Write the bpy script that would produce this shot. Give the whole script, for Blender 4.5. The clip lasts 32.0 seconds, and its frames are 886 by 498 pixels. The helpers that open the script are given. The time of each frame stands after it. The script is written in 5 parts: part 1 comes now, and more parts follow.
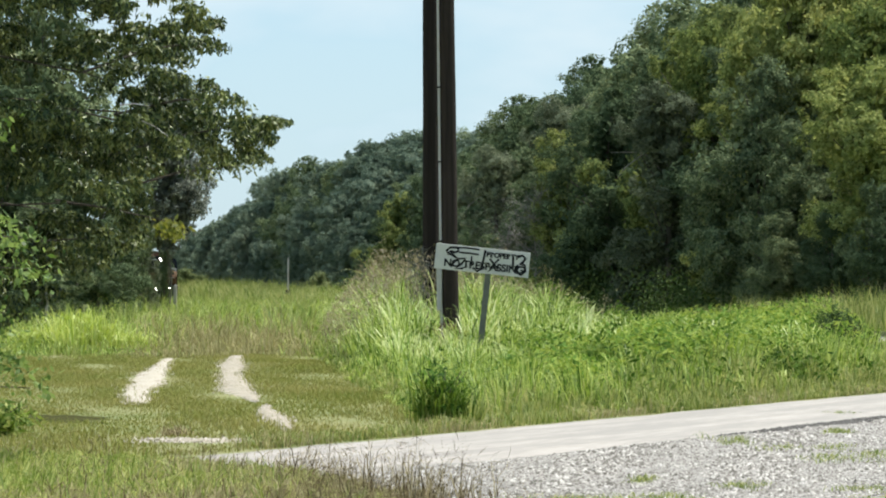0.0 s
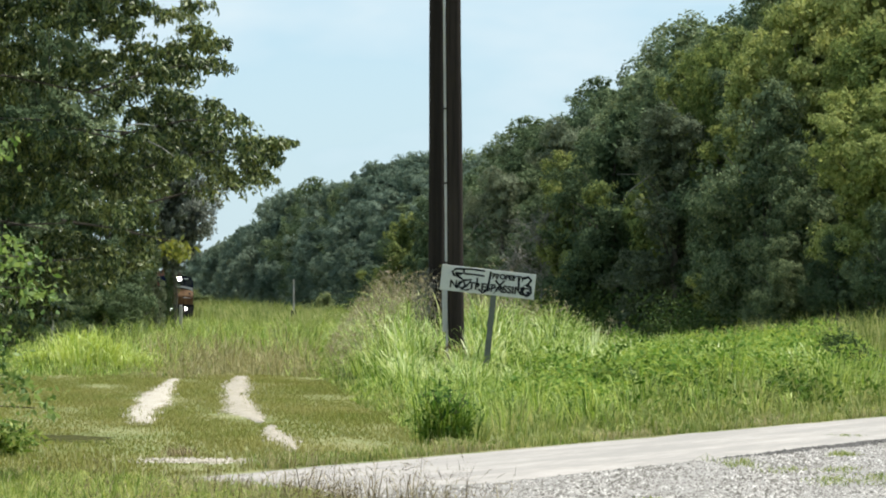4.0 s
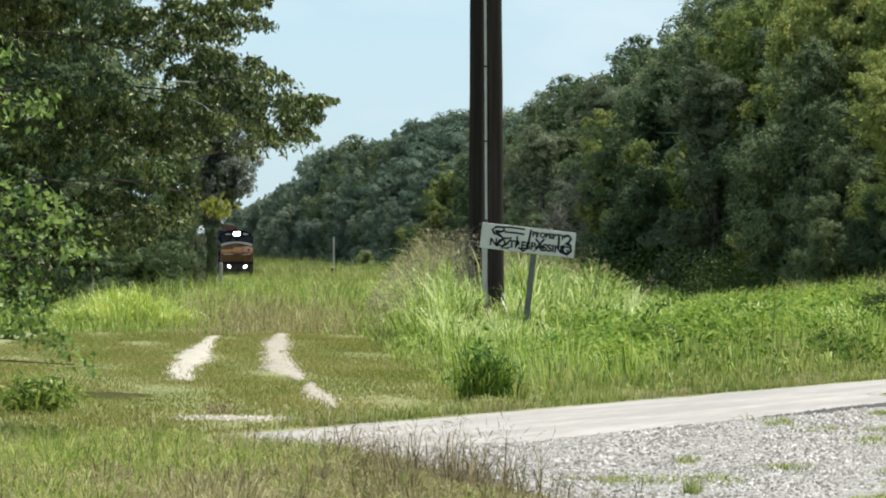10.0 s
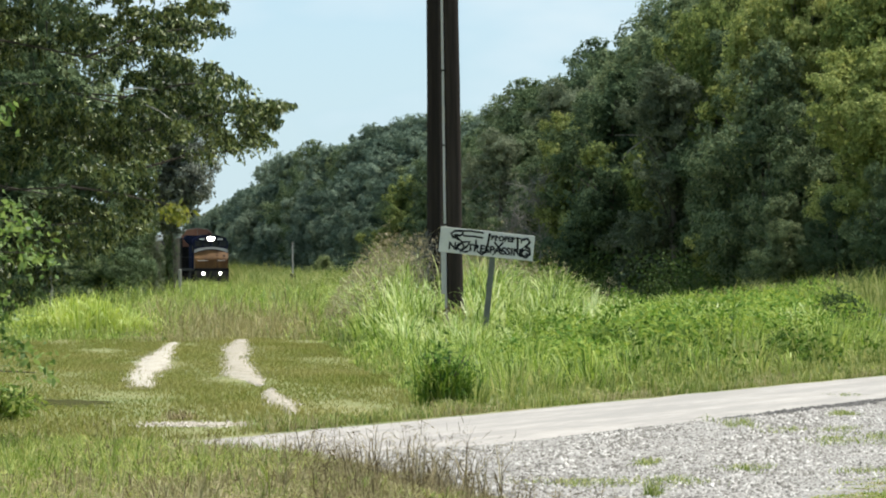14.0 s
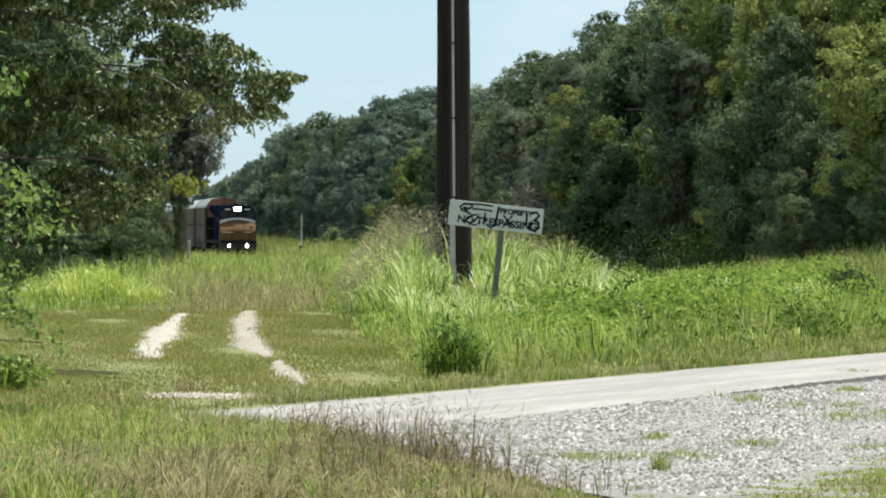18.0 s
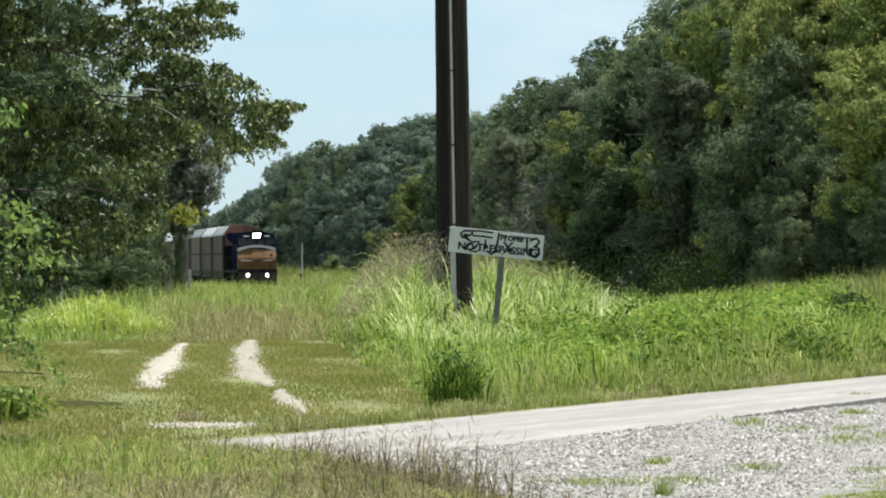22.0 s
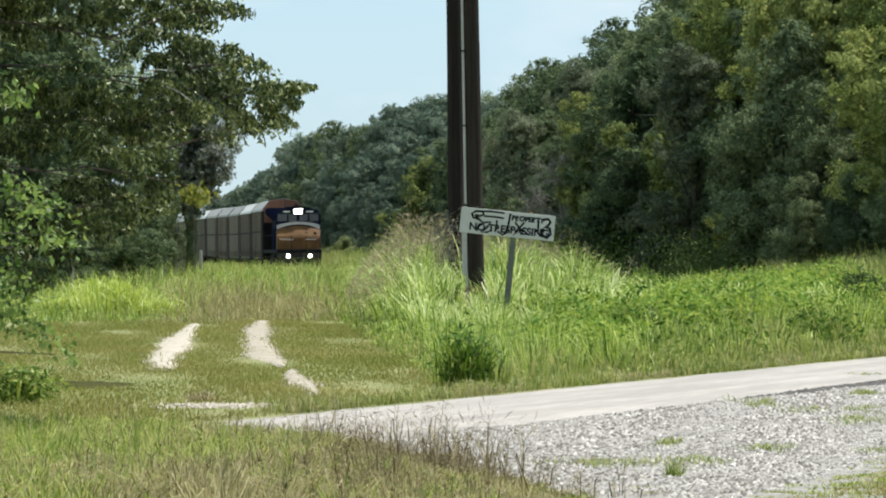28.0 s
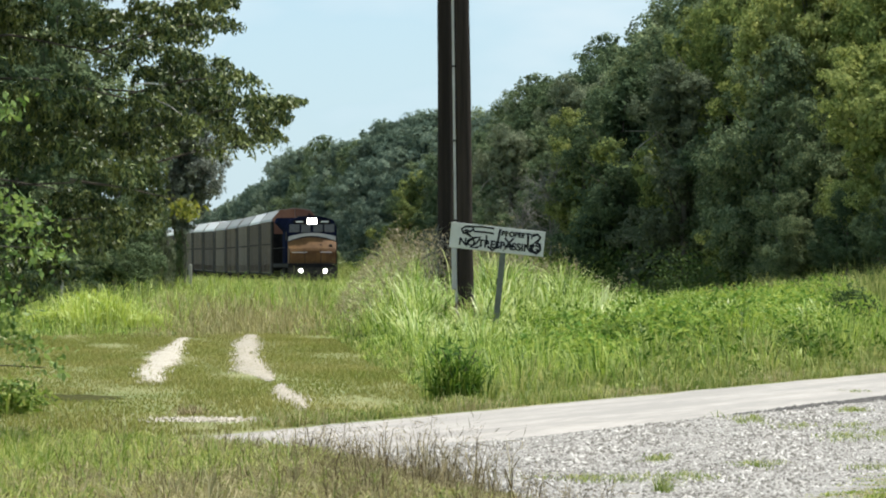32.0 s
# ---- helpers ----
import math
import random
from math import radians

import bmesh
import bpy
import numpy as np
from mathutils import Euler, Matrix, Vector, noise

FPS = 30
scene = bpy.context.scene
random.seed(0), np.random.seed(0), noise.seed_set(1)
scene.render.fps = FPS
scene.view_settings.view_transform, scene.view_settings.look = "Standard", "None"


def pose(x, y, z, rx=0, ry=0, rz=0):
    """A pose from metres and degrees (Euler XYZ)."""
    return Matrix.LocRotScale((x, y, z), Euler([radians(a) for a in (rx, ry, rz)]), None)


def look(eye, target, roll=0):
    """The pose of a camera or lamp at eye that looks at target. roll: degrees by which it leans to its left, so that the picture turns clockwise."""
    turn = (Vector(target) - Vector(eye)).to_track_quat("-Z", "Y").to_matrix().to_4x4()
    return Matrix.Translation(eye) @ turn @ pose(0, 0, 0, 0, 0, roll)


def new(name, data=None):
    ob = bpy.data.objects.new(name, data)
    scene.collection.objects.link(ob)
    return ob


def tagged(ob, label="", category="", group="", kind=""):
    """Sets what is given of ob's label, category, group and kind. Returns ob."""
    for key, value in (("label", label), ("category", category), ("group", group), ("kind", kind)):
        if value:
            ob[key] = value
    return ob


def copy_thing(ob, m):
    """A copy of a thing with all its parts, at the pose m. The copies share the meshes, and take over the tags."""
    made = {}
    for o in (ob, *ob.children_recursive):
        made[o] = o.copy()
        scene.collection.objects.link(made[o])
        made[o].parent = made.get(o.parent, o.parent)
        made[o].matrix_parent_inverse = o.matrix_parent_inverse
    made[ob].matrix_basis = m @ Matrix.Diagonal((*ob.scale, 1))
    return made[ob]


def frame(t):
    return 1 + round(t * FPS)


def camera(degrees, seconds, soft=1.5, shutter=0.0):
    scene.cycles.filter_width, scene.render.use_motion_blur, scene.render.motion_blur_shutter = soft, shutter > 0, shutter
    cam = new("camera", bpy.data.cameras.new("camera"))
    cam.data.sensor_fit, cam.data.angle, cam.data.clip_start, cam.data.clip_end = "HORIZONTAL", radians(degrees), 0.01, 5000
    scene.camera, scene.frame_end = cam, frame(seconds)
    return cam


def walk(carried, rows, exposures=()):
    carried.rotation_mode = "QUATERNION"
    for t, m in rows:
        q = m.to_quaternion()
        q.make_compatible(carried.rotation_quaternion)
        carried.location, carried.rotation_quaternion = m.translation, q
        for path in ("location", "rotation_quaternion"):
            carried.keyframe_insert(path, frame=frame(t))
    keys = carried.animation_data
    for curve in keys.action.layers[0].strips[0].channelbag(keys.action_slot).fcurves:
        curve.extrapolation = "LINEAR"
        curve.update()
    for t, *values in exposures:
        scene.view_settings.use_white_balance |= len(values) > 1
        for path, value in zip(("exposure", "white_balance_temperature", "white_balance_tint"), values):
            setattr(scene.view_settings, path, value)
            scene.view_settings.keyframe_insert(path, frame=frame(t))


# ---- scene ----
EYE = 1.70
PATH = [  # seconds, tilt, pan, roll in degrees
    (0, 90.4262, -0.1696, -0.153), (0.5, 90.4635, -0.3335, -0.126), (1, 90.3477, -0.1230, -0.183),
    (1.5, 90.4945, 0.0660, -0.347), (2, 90.6098, 0.2399, -0.220), (2.5, 90.6660, -0.0182, 0.072),
    (3, 90.6342, -0.1745, 0.159), (3.5, 90.7101, -0.1655, 0.098), (5.5, 90.4120, 0.1448, -0.102),
    (6, 90.4035, 0.1320, -0.242), (6.5, 90.2793, 0.0812, 0.004), (7, 90.4812, 0.2666, 0.393),
    (7.5, 90.5820, 0.3027, 0.525), (8, 90.5285, 0.2537, 0.293), (8.5, 90.4615, 0.0027, 0.358),
    (9, 90.2070, -0.0605, 0.201), (9.5, 90.0967, 0.0972, 0.251), (10, 90.1918, 0.3473, 0.233),
    (10.5, 90.0194, 0.3410, 0.287), (11, 90.0473, 0.3745, 0.302), (11.5, 90.2672, 0.4102, 0.182),
    (12, 90.3033, 0.3818, 0.132), (12.5, 90.2620, 0.0831, -0.106), (13, 90.3286, -0.0668, -0.281),
    (13.5, 90.3503, -0.0073, -0.491), (14, 90.2382, -0.1179, -0.319), (14.5, 90.1652, -0.2489, -0.314),
    (16.5, 90.1184, 0.0599, -0.006), (17, 90.0702, 0.1129, -0.098), (17.5, 89.9720, 0.1411, -0.111),
    (18, 89.9315, -0.0167, 0.103), (18.5, 90.0811, -0.1764, 0.174), (19, 90.1023, 0.0000, 0.000),
    (19.5, 90.0831, 0.0661, -0.160), (20, 90.0895, -0.0531, -0.115), (20.5, 89.9975, -0.2498, -0.211),
    (21, 90.0023, -0.2602, -0.458), (21.5, 90.0388, 0.0049, -0.549), (22, 90.2387, -0.0115, -0.496),
    (22.5, 90.2113, 0.1190, -0.162), (23, 90.1750, 0.2209, -0.218), (23.5, 90.0893, 0.2526, -0.386),
    (24, 90.0594, -0.1650, -0.366), (24.5, 90.0611, -0.1095, -0.361), (26.5, 89.9797, -0.0190, -0.386),
    (27, 89.9379, 0.0760, -0.332), (27.5, 89.9658, -0.0162, -0.392), (28, 90.0191, 0.1181, -0.505),
    (28.5, 90.0601, 0.1353, -0.699), (29, 90.2431, 0.1281, -0.540), (29.5, 90.1870, 0.1111, -0.458),
    (30, 90.2342, 0.1235, -0.342), (30.5, 90.3112, 0.1697, -0.327), (31, 90.2593, 0.0479, -0.296),
    (31.5, 90.2197, 0.0168, -0.094), (32, 90.1893, 0.0004, -0.222),
]
cam = camera(10.0, 32.0, soft=2.0)
walk(cam, [(t, Matrix.Translation((0, 0, EYE)) @ pose(0, 0, 0, 0, 0, pan) @ pose(0, 0, 0, tilt, 0, 0) @ pose(0, 0, 0, 0, 0, roll))
           for t, tilt, pan, roll in PATH], exposures=[(0, 0.79), (32, 0.79)])

# ---- light ----
SUN_ELEV, SUN_AZ = 64.0, 58.0     # azimuth from +y towards +x
world = bpy.data.worlds.new("sky")
scene.world = world
world.use_nodes = True
wn, wl = world.node_tree.nodes, world.node_tree.links
sky = wn.new("ShaderNodeTexSky")
sky.sky_type, sky.sun_disc = "NISHITA", False
sky.sun_elevation, sky.sun_rotation = radians(SUN_ELEV), radians(SUN_AZ)
sky.air_density, sky.dust_density, sky.ozone_density = 1.0, 0.3, 3.0
wtc = wn.new("ShaderNodeTexCoord")
wmap = wn.new("ShaderNodeMapping")
wmap.inputs["Scale"].default_value = (9, 9, 24)
wnoise = wn.new("ShaderNodeTexNoise")
wnoise.inputs["Scale"].default_value, wnoise.inputs["Detail"].default_value = 1.6, 4.0
wramp = wn.new("ShaderNodeValToRGB")
wramp.color_ramp.elements[0].position, wramp.color_ramp.elements[1].position = 0.42, 0.75
wramp.color_ramp.elements[1].color = (0.92, 0.92, 0.92, 1)
wramp.color_ramp.elements[0].color = (0.68, 0.68, 0.68, 1)
wmix = wn.new("ShaderNodeMixRGB")
wmix.inputs[2].default_value = (3.0, 4.55, 5.75, 1)
wl.new(wtc.outputs["Generated"], wmap.inputs[0])
wl.new(wmap.outputs[0], wnoise.inputs["Vector"])
wl.new(wnoise.outputs["Fac"], wramp.inputs[0])
wl.new(wramp.outputs[0], wmix.inputs[0])
wl.new(sky.outputs[0], wmix.inputs[1])
wr2 = wn.new("ShaderNodeValToRGB")
wr2.color_ramp.elements[0].position, wr2.color_ramp.elements[1].position = 0.44, 0.64
wr2.color_ramp.elements[1].color = (0.8, 0.8, 0.8, 1)
wm2 = wn.new("ShaderNodeMixRGB")
wm2.inputs[2].default_value = (5.2, 6.0, 6.3, 1)
wl.new(wnoise.outputs["Fac"], wr2.inputs[0])
wl.new(wr2.outputs[0], wm2.inputs[0])
wl.new(wmix.outputs[0], wm2.inputs[1])
wl.new(wm2.outputs[0], wn["Background"].inputs[0])
wn["Background"].inputs[1].default_value = 0.09

sun = new("sun", bpy.data.lights.new("sun", "SUN"))
sun.data.energy, sun.data.angle, sun.data.color = 4.2, radians(0.53), (1.0, 0.96, 0.88)
se, sa = radians(SUN_ELEV), radians(SUN_AZ)
sun.matrix_world = look((math.sin(sa) * math.cos(se) * 100, math.cos(sa) * math.cos(se) * 100, math.sin(se) * 100), (0, 0, 0))


# ---- materials ----
def material(name, stops, rough=0.8, scale=4.0, detail=6.0, metal=0.0, bump=0.0, bump_scale=40.0, stretch=(1, 1, 1),
             island=0.0, leafy=0.0, fine=0.35, gloss=0.5, turn=0.0):
    """A surface whose colour runs through stops, by noise at two scales and, where island > 0, piece by piece."""
    mat = bpy.data.materials.new(name)
    mat.use_nodes = True
    n, l = mat.node_tree.nodes, mat.node_tree.links
    b = n["Principled BSDF"]
    b.inputs["Roughness"].default_value, b.inputs["Metallic"].default_value = rough, metal
    b.inputs["Specular IOR Level"].default_value = gloss
    geo = n.new("ShaderNodeNewGeometry")
    info = n.new("ShaderNodeObjectInfo")
    mp = n.new("ShaderNodeMapping")
    mp.inputs["Scale"].default_value = stretch
    if turn:
        mp.vector_type = "TEXTURE"
        mp.inputs["Scale"].default_value, mp.inputs["Rotation"].default_value = [1 / q for q in stretch], (0, 0, radians(-turn))
    l.new(geo.outputs["Position"] if leafy or island else n.new("ShaderNodeTexCoord").outputs["Object"], mp.inputs[0])
    big, small = n.new("ShaderNodeTexNoise"), n.new("ShaderNodeTexNoise")
    for tex, s in ((big, scale), (small, scale * 9)):
        tex.inputs["Scale"].default_value, tex.inputs["Detail"].default_value = s, detail
        l.new(mp.outputs[0], tex.inputs["Vector"])
    mix = n.new("ShaderNodeMix")
    mix.inputs[0].default_value = fine
    l.new(big.outputs["Fac"], mix.inputs[2])
    l.new(small.outputs["Fac"], mix.inputs[3])
    value = mix.outputs[0]
    if island:
        mi = n.new("ShaderNodeMix")
        mi.inputs[0].default_value = island
        l.new(value, mi.inputs[2])
        l.new(geo.outputs["Random Per Island"], mi.inputs[3])
        value = mi.outputs[0]
    shift = n.new("ShaderNodeMath")
    shift.operation = "MULTIPLY_ADD"
    shift.inputs[1].default_value, shift.inputs[2].default_value = 0.3, -0.16
    l.new(info.outputs["Random"], shift.inputs[0])
    add = n.new("ShaderNodeMath")
    l.new(value, add.inputs[0])
    l.new(shift.outputs[0], add.inputs[1])
    ramp = n.new("ShaderNodeValToRGB")
    e = ramp.color_ramp.elements
    while len(e) < len(stops):
        e.new(0.5)
    for i, c in enumerate(stops):
        e[i].position = 0.28 + 0.44 * i / max(1, len(stops) - 1)
        e[i].color = (*c, 1)
    l.new(add.outputs[0], ramp.inputs[0])
    l.new(ramp.outputs[0], b.inputs["Base Color"])
    if bump:
        bm_tex, bp = n.new("ShaderNodeTexNoise"), n.new("ShaderNodeBump")
        bm_tex.inputs["Scale"].default_value, bm_tex.inputs["Detail"].default_value = bump_scale, 5
        l.new(mp.outputs[0], bm_tex.inputs["Vector"])
        bp.inputs["Strength"].default_value, bp.inputs["Distance"].default_value = bump, 0.02
        l.new(bm_tex.outputs["Fac"], bp.inputs["Height"])
        l.new(bp.outputs[0], b.inputs["Normal"])
    if leafy:
        tr, ms = n.new("ShaderNodeBsdfTranslucent"), n.new("ShaderNodeMixShader")
        ms.inputs[0].default_value = leafy
        hue = n.new("ShaderNodeHueSaturation")
        hue.inputs["Hue"].default_value, hue.inputs["Saturation"].default_value, hue.inputs["Value"].default_value = 0.488, 1.05, 1.5
        l.new(ramp.outputs[0], hue.inputs["Color"])
        l.new(hue.outputs[0], tr.inputs[0])
        l.new(b.outputs[0], ms.inputs[1])
        l.new(tr.outputs[0], ms.inputs[2])
        l.new(ms.outputs[0], n["Material Output"].inputs[0])
    return mat


def glow(name, colour, strength):
    mat = bpy.data.materials.new(name)
    mat.use_nodes = True
    b = mat.node_tree.nodes["Principled BSDF"]
    b.inputs["Base Color"].default_value = (*colour, 1)
    b.inputs["Emission Color"].default_value, b.inputs["Emission Strength"].default_value = (*colour, 1), strength
    return mat


M_GROUND = material("dry_turf", [(0.085, 0.11, 0.03), (0.15, 0.17, 0.05), (0.24, 0.215, 0.095)], 0.95, 0.35, bump=0.6, bump_scale=25)
M_ROAD = material("pale_asphalt", [(0.25, 0.23, 0.208), (0.385, 0.35, 0.315), (0.48, 0.44, 0.405)], 0.9, 2.2, bump=0.3, bump_scale=60, stretch=(1, 0.06, 1), turn=18.15, fine=0.45)
M_GRAVEL = material("limestone_gravel_bed", [(0.15, 0.14, 0.125), (0.25, 0.235, 0.215), (0.37, 0.35, 0.325)], 0.95, 2.5, bump=0.8, bump_scale=50)
M_STONE = material("limestone_chips", [(0.115, 0.105, 0.092), (0.31, 0.293, 0.27), (0.56, 0.535, 0.50)], 0.95, 0.7, island=0.55)
M_TRACKBED = material("white_wheel_track", [(0.1674, 0.1411, 0.0968), (0.3162, 0.2776, 0.2156), (0.4278, 0.3867, 0.3212)], 0.95, 2.2, bump=0.8)
M_CHALK = material("chalk_stone", [(0.1488, 0.1274, 0.0924), (0.3069, 0.273, 0.22), (0.465, 0.4232, 0.3608)], 0.95, 1.2, island=0.6)
M_DARKASPHALT = material("broken_asphalt_edge", [(0.027, 0.0258, 0.024), (0.054, 0.051, 0.048), (0.102, 0.096, 0.09)], 0.95, 4.0, bump=0.6)
M_DARKPATCH = material("dark_olive_patch", [(0.027, 0.0312, 0.012), (0.042, 0.0456, 0.018), (0.066, 0.0648, 0.0276)], 1.0, 1.5, bump=0.6, gloss=0.0)
M_LAWN = material("mown_grass", [(0.07, 0.109, 0.021), (0.146, 0.173, 0.04), (0.245, 0.232, 0.08)], 0.8, 0.32, island=0.22, leafy=0.2, stretch=(1, 0.35, 1), gloss=0.05)
M_TALL = material("tall_grass", [(0.035, 0.08, 0.010), (0.135, 0.235, 0.026), (0.36, 0.43, 0.12)], 0.5, 0.5, island=0.6, leafy=0.3, gloss=0.2)
M_MEADOW = material("meadow_blades", [(0.11, 0.15, 0.035), (0.20, 0.245, 0.065), (0.34, 0.35, 0.14)], 0.65, 0.3, island=0.4, leafy=0.3, gloss=0.15)
M_EDGE = material("edge_blades", [(0.075, 0.12, 0.024), (0.16, 0.21, 0.05), (0.32, 0.33, 0.125)], 0.65, 0.5, island=0.5, leafy=0.3, gloss=0.15)
M_PALE = material("pale_blades", [(0.13, 0.24, 0.035), (0.28, 0.395, 0.09), (0.55, 0.60, 0.28)], 0.45, 0.6, island=0.6, leafy=0.35)
M_REED = material("reed_blades", [(0.1452, 0.2376, 0.0236), (0.2807, 0.3663, 0.052), (0.4259, 0.4851, 0.1323)], 0.55, 0.8, island=0.6, leafy=0.3)
M_SEED = material("seed_heads", [(0.2208, 0.1944, 0.099), (0.3422, 0.2864, 0.1848), (0.4416, 0.3478, 0.2772)], 0.85, 1.0, island=0.6, leafy=0.2, gloss=0.25)
M_DRYGRASS = material("dry_grass", [(0.17, 0.16, 0.065), (0.26, 0.24, 0.11), (0.38, 0.345, 0.19)], 0.85, 0.5, island=0.6, leafy=0.25, gloss=0.15)
M_STALK = material("dead_stalks", [(0.075, 0.058, 0.032), (0.19, 0.16, 0.085), (0.40, 0.345, 0.205)], 0.9, 2.0, island=0.7, leafy=0.3, gloss=0.1)
M_FORE = material("verge_grass", [(0.06, 0.118, 0.015), (0.16, 0.23, 0.036), (0.36, 0.38, 0.125)], 0.6, 0.6, island=0.5, leafy=0.3, gloss=0.15)
M_VINE = material("vine_leaves", [(0.024, 0.065, 0.012), (0.105, 0.20, 0.029), (0.27, 0.34, 0.072)], 0.75, 0.55, island=0.38, leafy=0.3, gloss=0.1)
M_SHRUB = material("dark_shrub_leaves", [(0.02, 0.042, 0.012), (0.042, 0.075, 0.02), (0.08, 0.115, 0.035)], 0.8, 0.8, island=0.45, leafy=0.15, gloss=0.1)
# Distance haze mixed into the leaf colours: blue-green far off, paler furthest
M_LEAFMIDHAZE = material("hazed_blue_green_leaves", [(0.0653, 0.0966, 0.0705), (0.1191, 0.1607, 0.1173), (0.2178, 0.2632, 0.1833)], 0.85, 0.12, island=0.25, leafy=0.2, gloss=0.05)
M_LEAFHAZE = material("haze_paled_leaves", [(0.1045, 0.143, 0.103), (0.154, 0.198, 0.14), (0.231, 0.275, 0.1848)], 0.9, 0.12, island=0.25, leafy=0.2, gloss=0.05)
# Yellow-green leaves, brightened to stand in for sunlight on their near sides
M_LEAF4 = material("sun_brightened_leaves", [(0.0982, 0.1373, 0.041), (0.2103, 0.25, 0.0768), (0.3927, 0.4122, 0.1571)], 0.85, 0.3, island=0.35, leafy=0.35, gloss=0.08)
M_SAGE = material("willow_leaves", [(0.09, 0.125, 0.045), (0.15, 0.19, 0.075), (0.24, 0.27, 0.12)], 0.7, 0.6, island=0.4, leafy=0.25, gloss=0.2)
M_WEEDSHADE = material("weed_and_shade_leaves", [(0.03, 0.07, 0.010), (0.075, 0.14, 0.02), (0.16, 0.22, 0.05)], 0.75, 1.2, island=0.6, leafy=0.25, gloss=0.06)
M_LEAF = material("wood_edge_leaves", [(0.0464, 0.0733, 0.0373), (0.1056, 0.145, 0.0717), (0.2323, 0.2704, 0.1404)], 0.85, 0.16, island=0.35, leafy=0.2, gloss=0.08)
# Yellow-green leaves, colour raised to paint the wood's sunlit patches
M_LEAF2 = material("yellow_lit_leaves", [(0.0784, 0.1092, 0.0384), (0.1803, 0.2184, 0.0692), (0.3605, 0.3666, 0.1347)], 0.85, 0.25, island=0.35, leafy=0.3, gloss=0.08)
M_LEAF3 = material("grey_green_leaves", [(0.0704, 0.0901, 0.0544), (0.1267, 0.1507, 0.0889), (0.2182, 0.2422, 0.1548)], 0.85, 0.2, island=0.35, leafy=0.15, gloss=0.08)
M_CEDAR = material("cedar_needles", [(0.06, 0.07, 0.055), (0.11, 0.125, 0.10), (0.24, 0.255, 0.21)], 0.7, 0.8, island=0.5, leafy=0.25, gloss=0.2)
# Leaf colours stretched: darkest stop paints the crown's shadows, palest its highlights
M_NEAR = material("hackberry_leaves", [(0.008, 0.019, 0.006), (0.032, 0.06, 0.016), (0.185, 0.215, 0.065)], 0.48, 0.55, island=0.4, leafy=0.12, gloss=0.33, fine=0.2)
# Lit version of the tree's leaf colour, for one sunlit spray
M_GILT = material("sun_painted_leaves", [(0.056, 0.0808, 0.0135), (0.12, 0.1445, 0.0225), (0.2, 0.2125, 0.045)], 0.6, 0.9, island=0.5, leafy=0.35, gloss=0.2)
M_BRIGHT = material("young_bright_leaves", [(0.024, 0.055, 0.012), (0.08, 0.142, 0.03), (0.20, 0.28, 0.085)], 0.55, 1.0, island=0.55, leafy=0.3, gloss=0.22)
M_BARK = material("bark", [(0.06, 0.05, 0.04), (0.12, 0.10, 0.085), (0.2, 0.18, 0.15)], 0.95, 3.0, bump=0.8, stretch=(1, 1, 0.25))
M_DEADWOOD = material("bleached_twigs", [(0.12, 0.115, 0.095), (0.19, 0.18, 0.155), (0.27, 0.26, 0.23)], 0.9, 3.0)
M_POLE = material("creosoted_pole", [(0.012, 0.009, 0.008), (0.020, 0.015, 0.0125), (0.04, 0.03, 0.025)], 0.9, 3.0, bump=0.7, bump_scale=20, stretch=(4, 4, 0.15), gloss=0.15)
M_CONDUIT = material("weathered_plastic_moulding", [(0.28, 0.265, 0.25), (0.38, 0.36, 0.34), (0.46, 0.44, 0.42)], 0.6, 2.0)
M_SIGN = material("weathered_white_paint", [(0.414, 0.3956, 0.3627), (0.504, 0.483, 0.4511), (0.576, 0.5566, 0.5254)], 0.6, 2.5)
M_INK = material("black_sign_paint", [(0.008, 0.008, 0.01), (0.014, 0.014, 0.016), (0.025, 0.025, 0.027)], 0.9, 8.0, gloss=0.03)
M_POST = material("weathered_steel_post", [(0.075, 0.08, 0.066), (0.115, 0.12, 0.10), (0.17, 0.175, 0.15)], 0.7, 3.0, metal=0.1, bump=0.2)
M_FENCE = material("silvered_wood", [(0.20, 0.185, 0.165), (0.29, 0.27, 0.24), (0.38, 0.36, 0.33)], 0.9, 4.0, bump=0.5, stretch=(4, 4, 0.4))
M_RAIL = material("rail_steel", [(0.06, 0.045, 0.038), (0.10, 0.075, 0.06), (0.15, 0.12, 0.10)], 0.6, 3.0, metal=0.3)
M_TIE = material("oiled_sleeper", [(0.03, 0.025, 0.02), (0.06, 0.05, 0.042), (0.10, 0.085, 0.07)], 0.95, 3.0, bump=0.6)
M_BALLAST = material("ballast_stone", [(0.22, 0.22, 0.22), (0.38, 0.375, 0.37), (0.54, 0.53, 0.52)], 0.95, 2.0, island=0.7)
M_GOLD = material("gold_loco_paint", [(0.0731, 0.0361, 0.0143), (0.1247, 0.0638, 0.0218), (0.1806, 0.0991, 0.0361)], 0.7, 1.2, gloss=0.15)
M_BLUE = material("dark_blue_loco_paint", [(0.006, 0.008, 0.02), (0.011, 0.014, 0.034), (0.022, 0.026, 0.052)], 0.95, 1.0, gloss=0.0)
# Soot-black gear colour, also used to paint shade on wagon ends and gaps
M_BLACK = material("sooty_gear_and_shade", [(0.010, 0.010, 0.010), (0.020, 0.018, 0.017), (0.04, 0.036, 0.032)], 0.9, 3.0, gloss=0.08)
M_GLASS = material("cab_glass", [(0.012, 0.014, 0.017), (0.02, 0.022, 0.026), (0.03, 0.033, 0.037)], 0.08, 1.0, gloss=0.8)
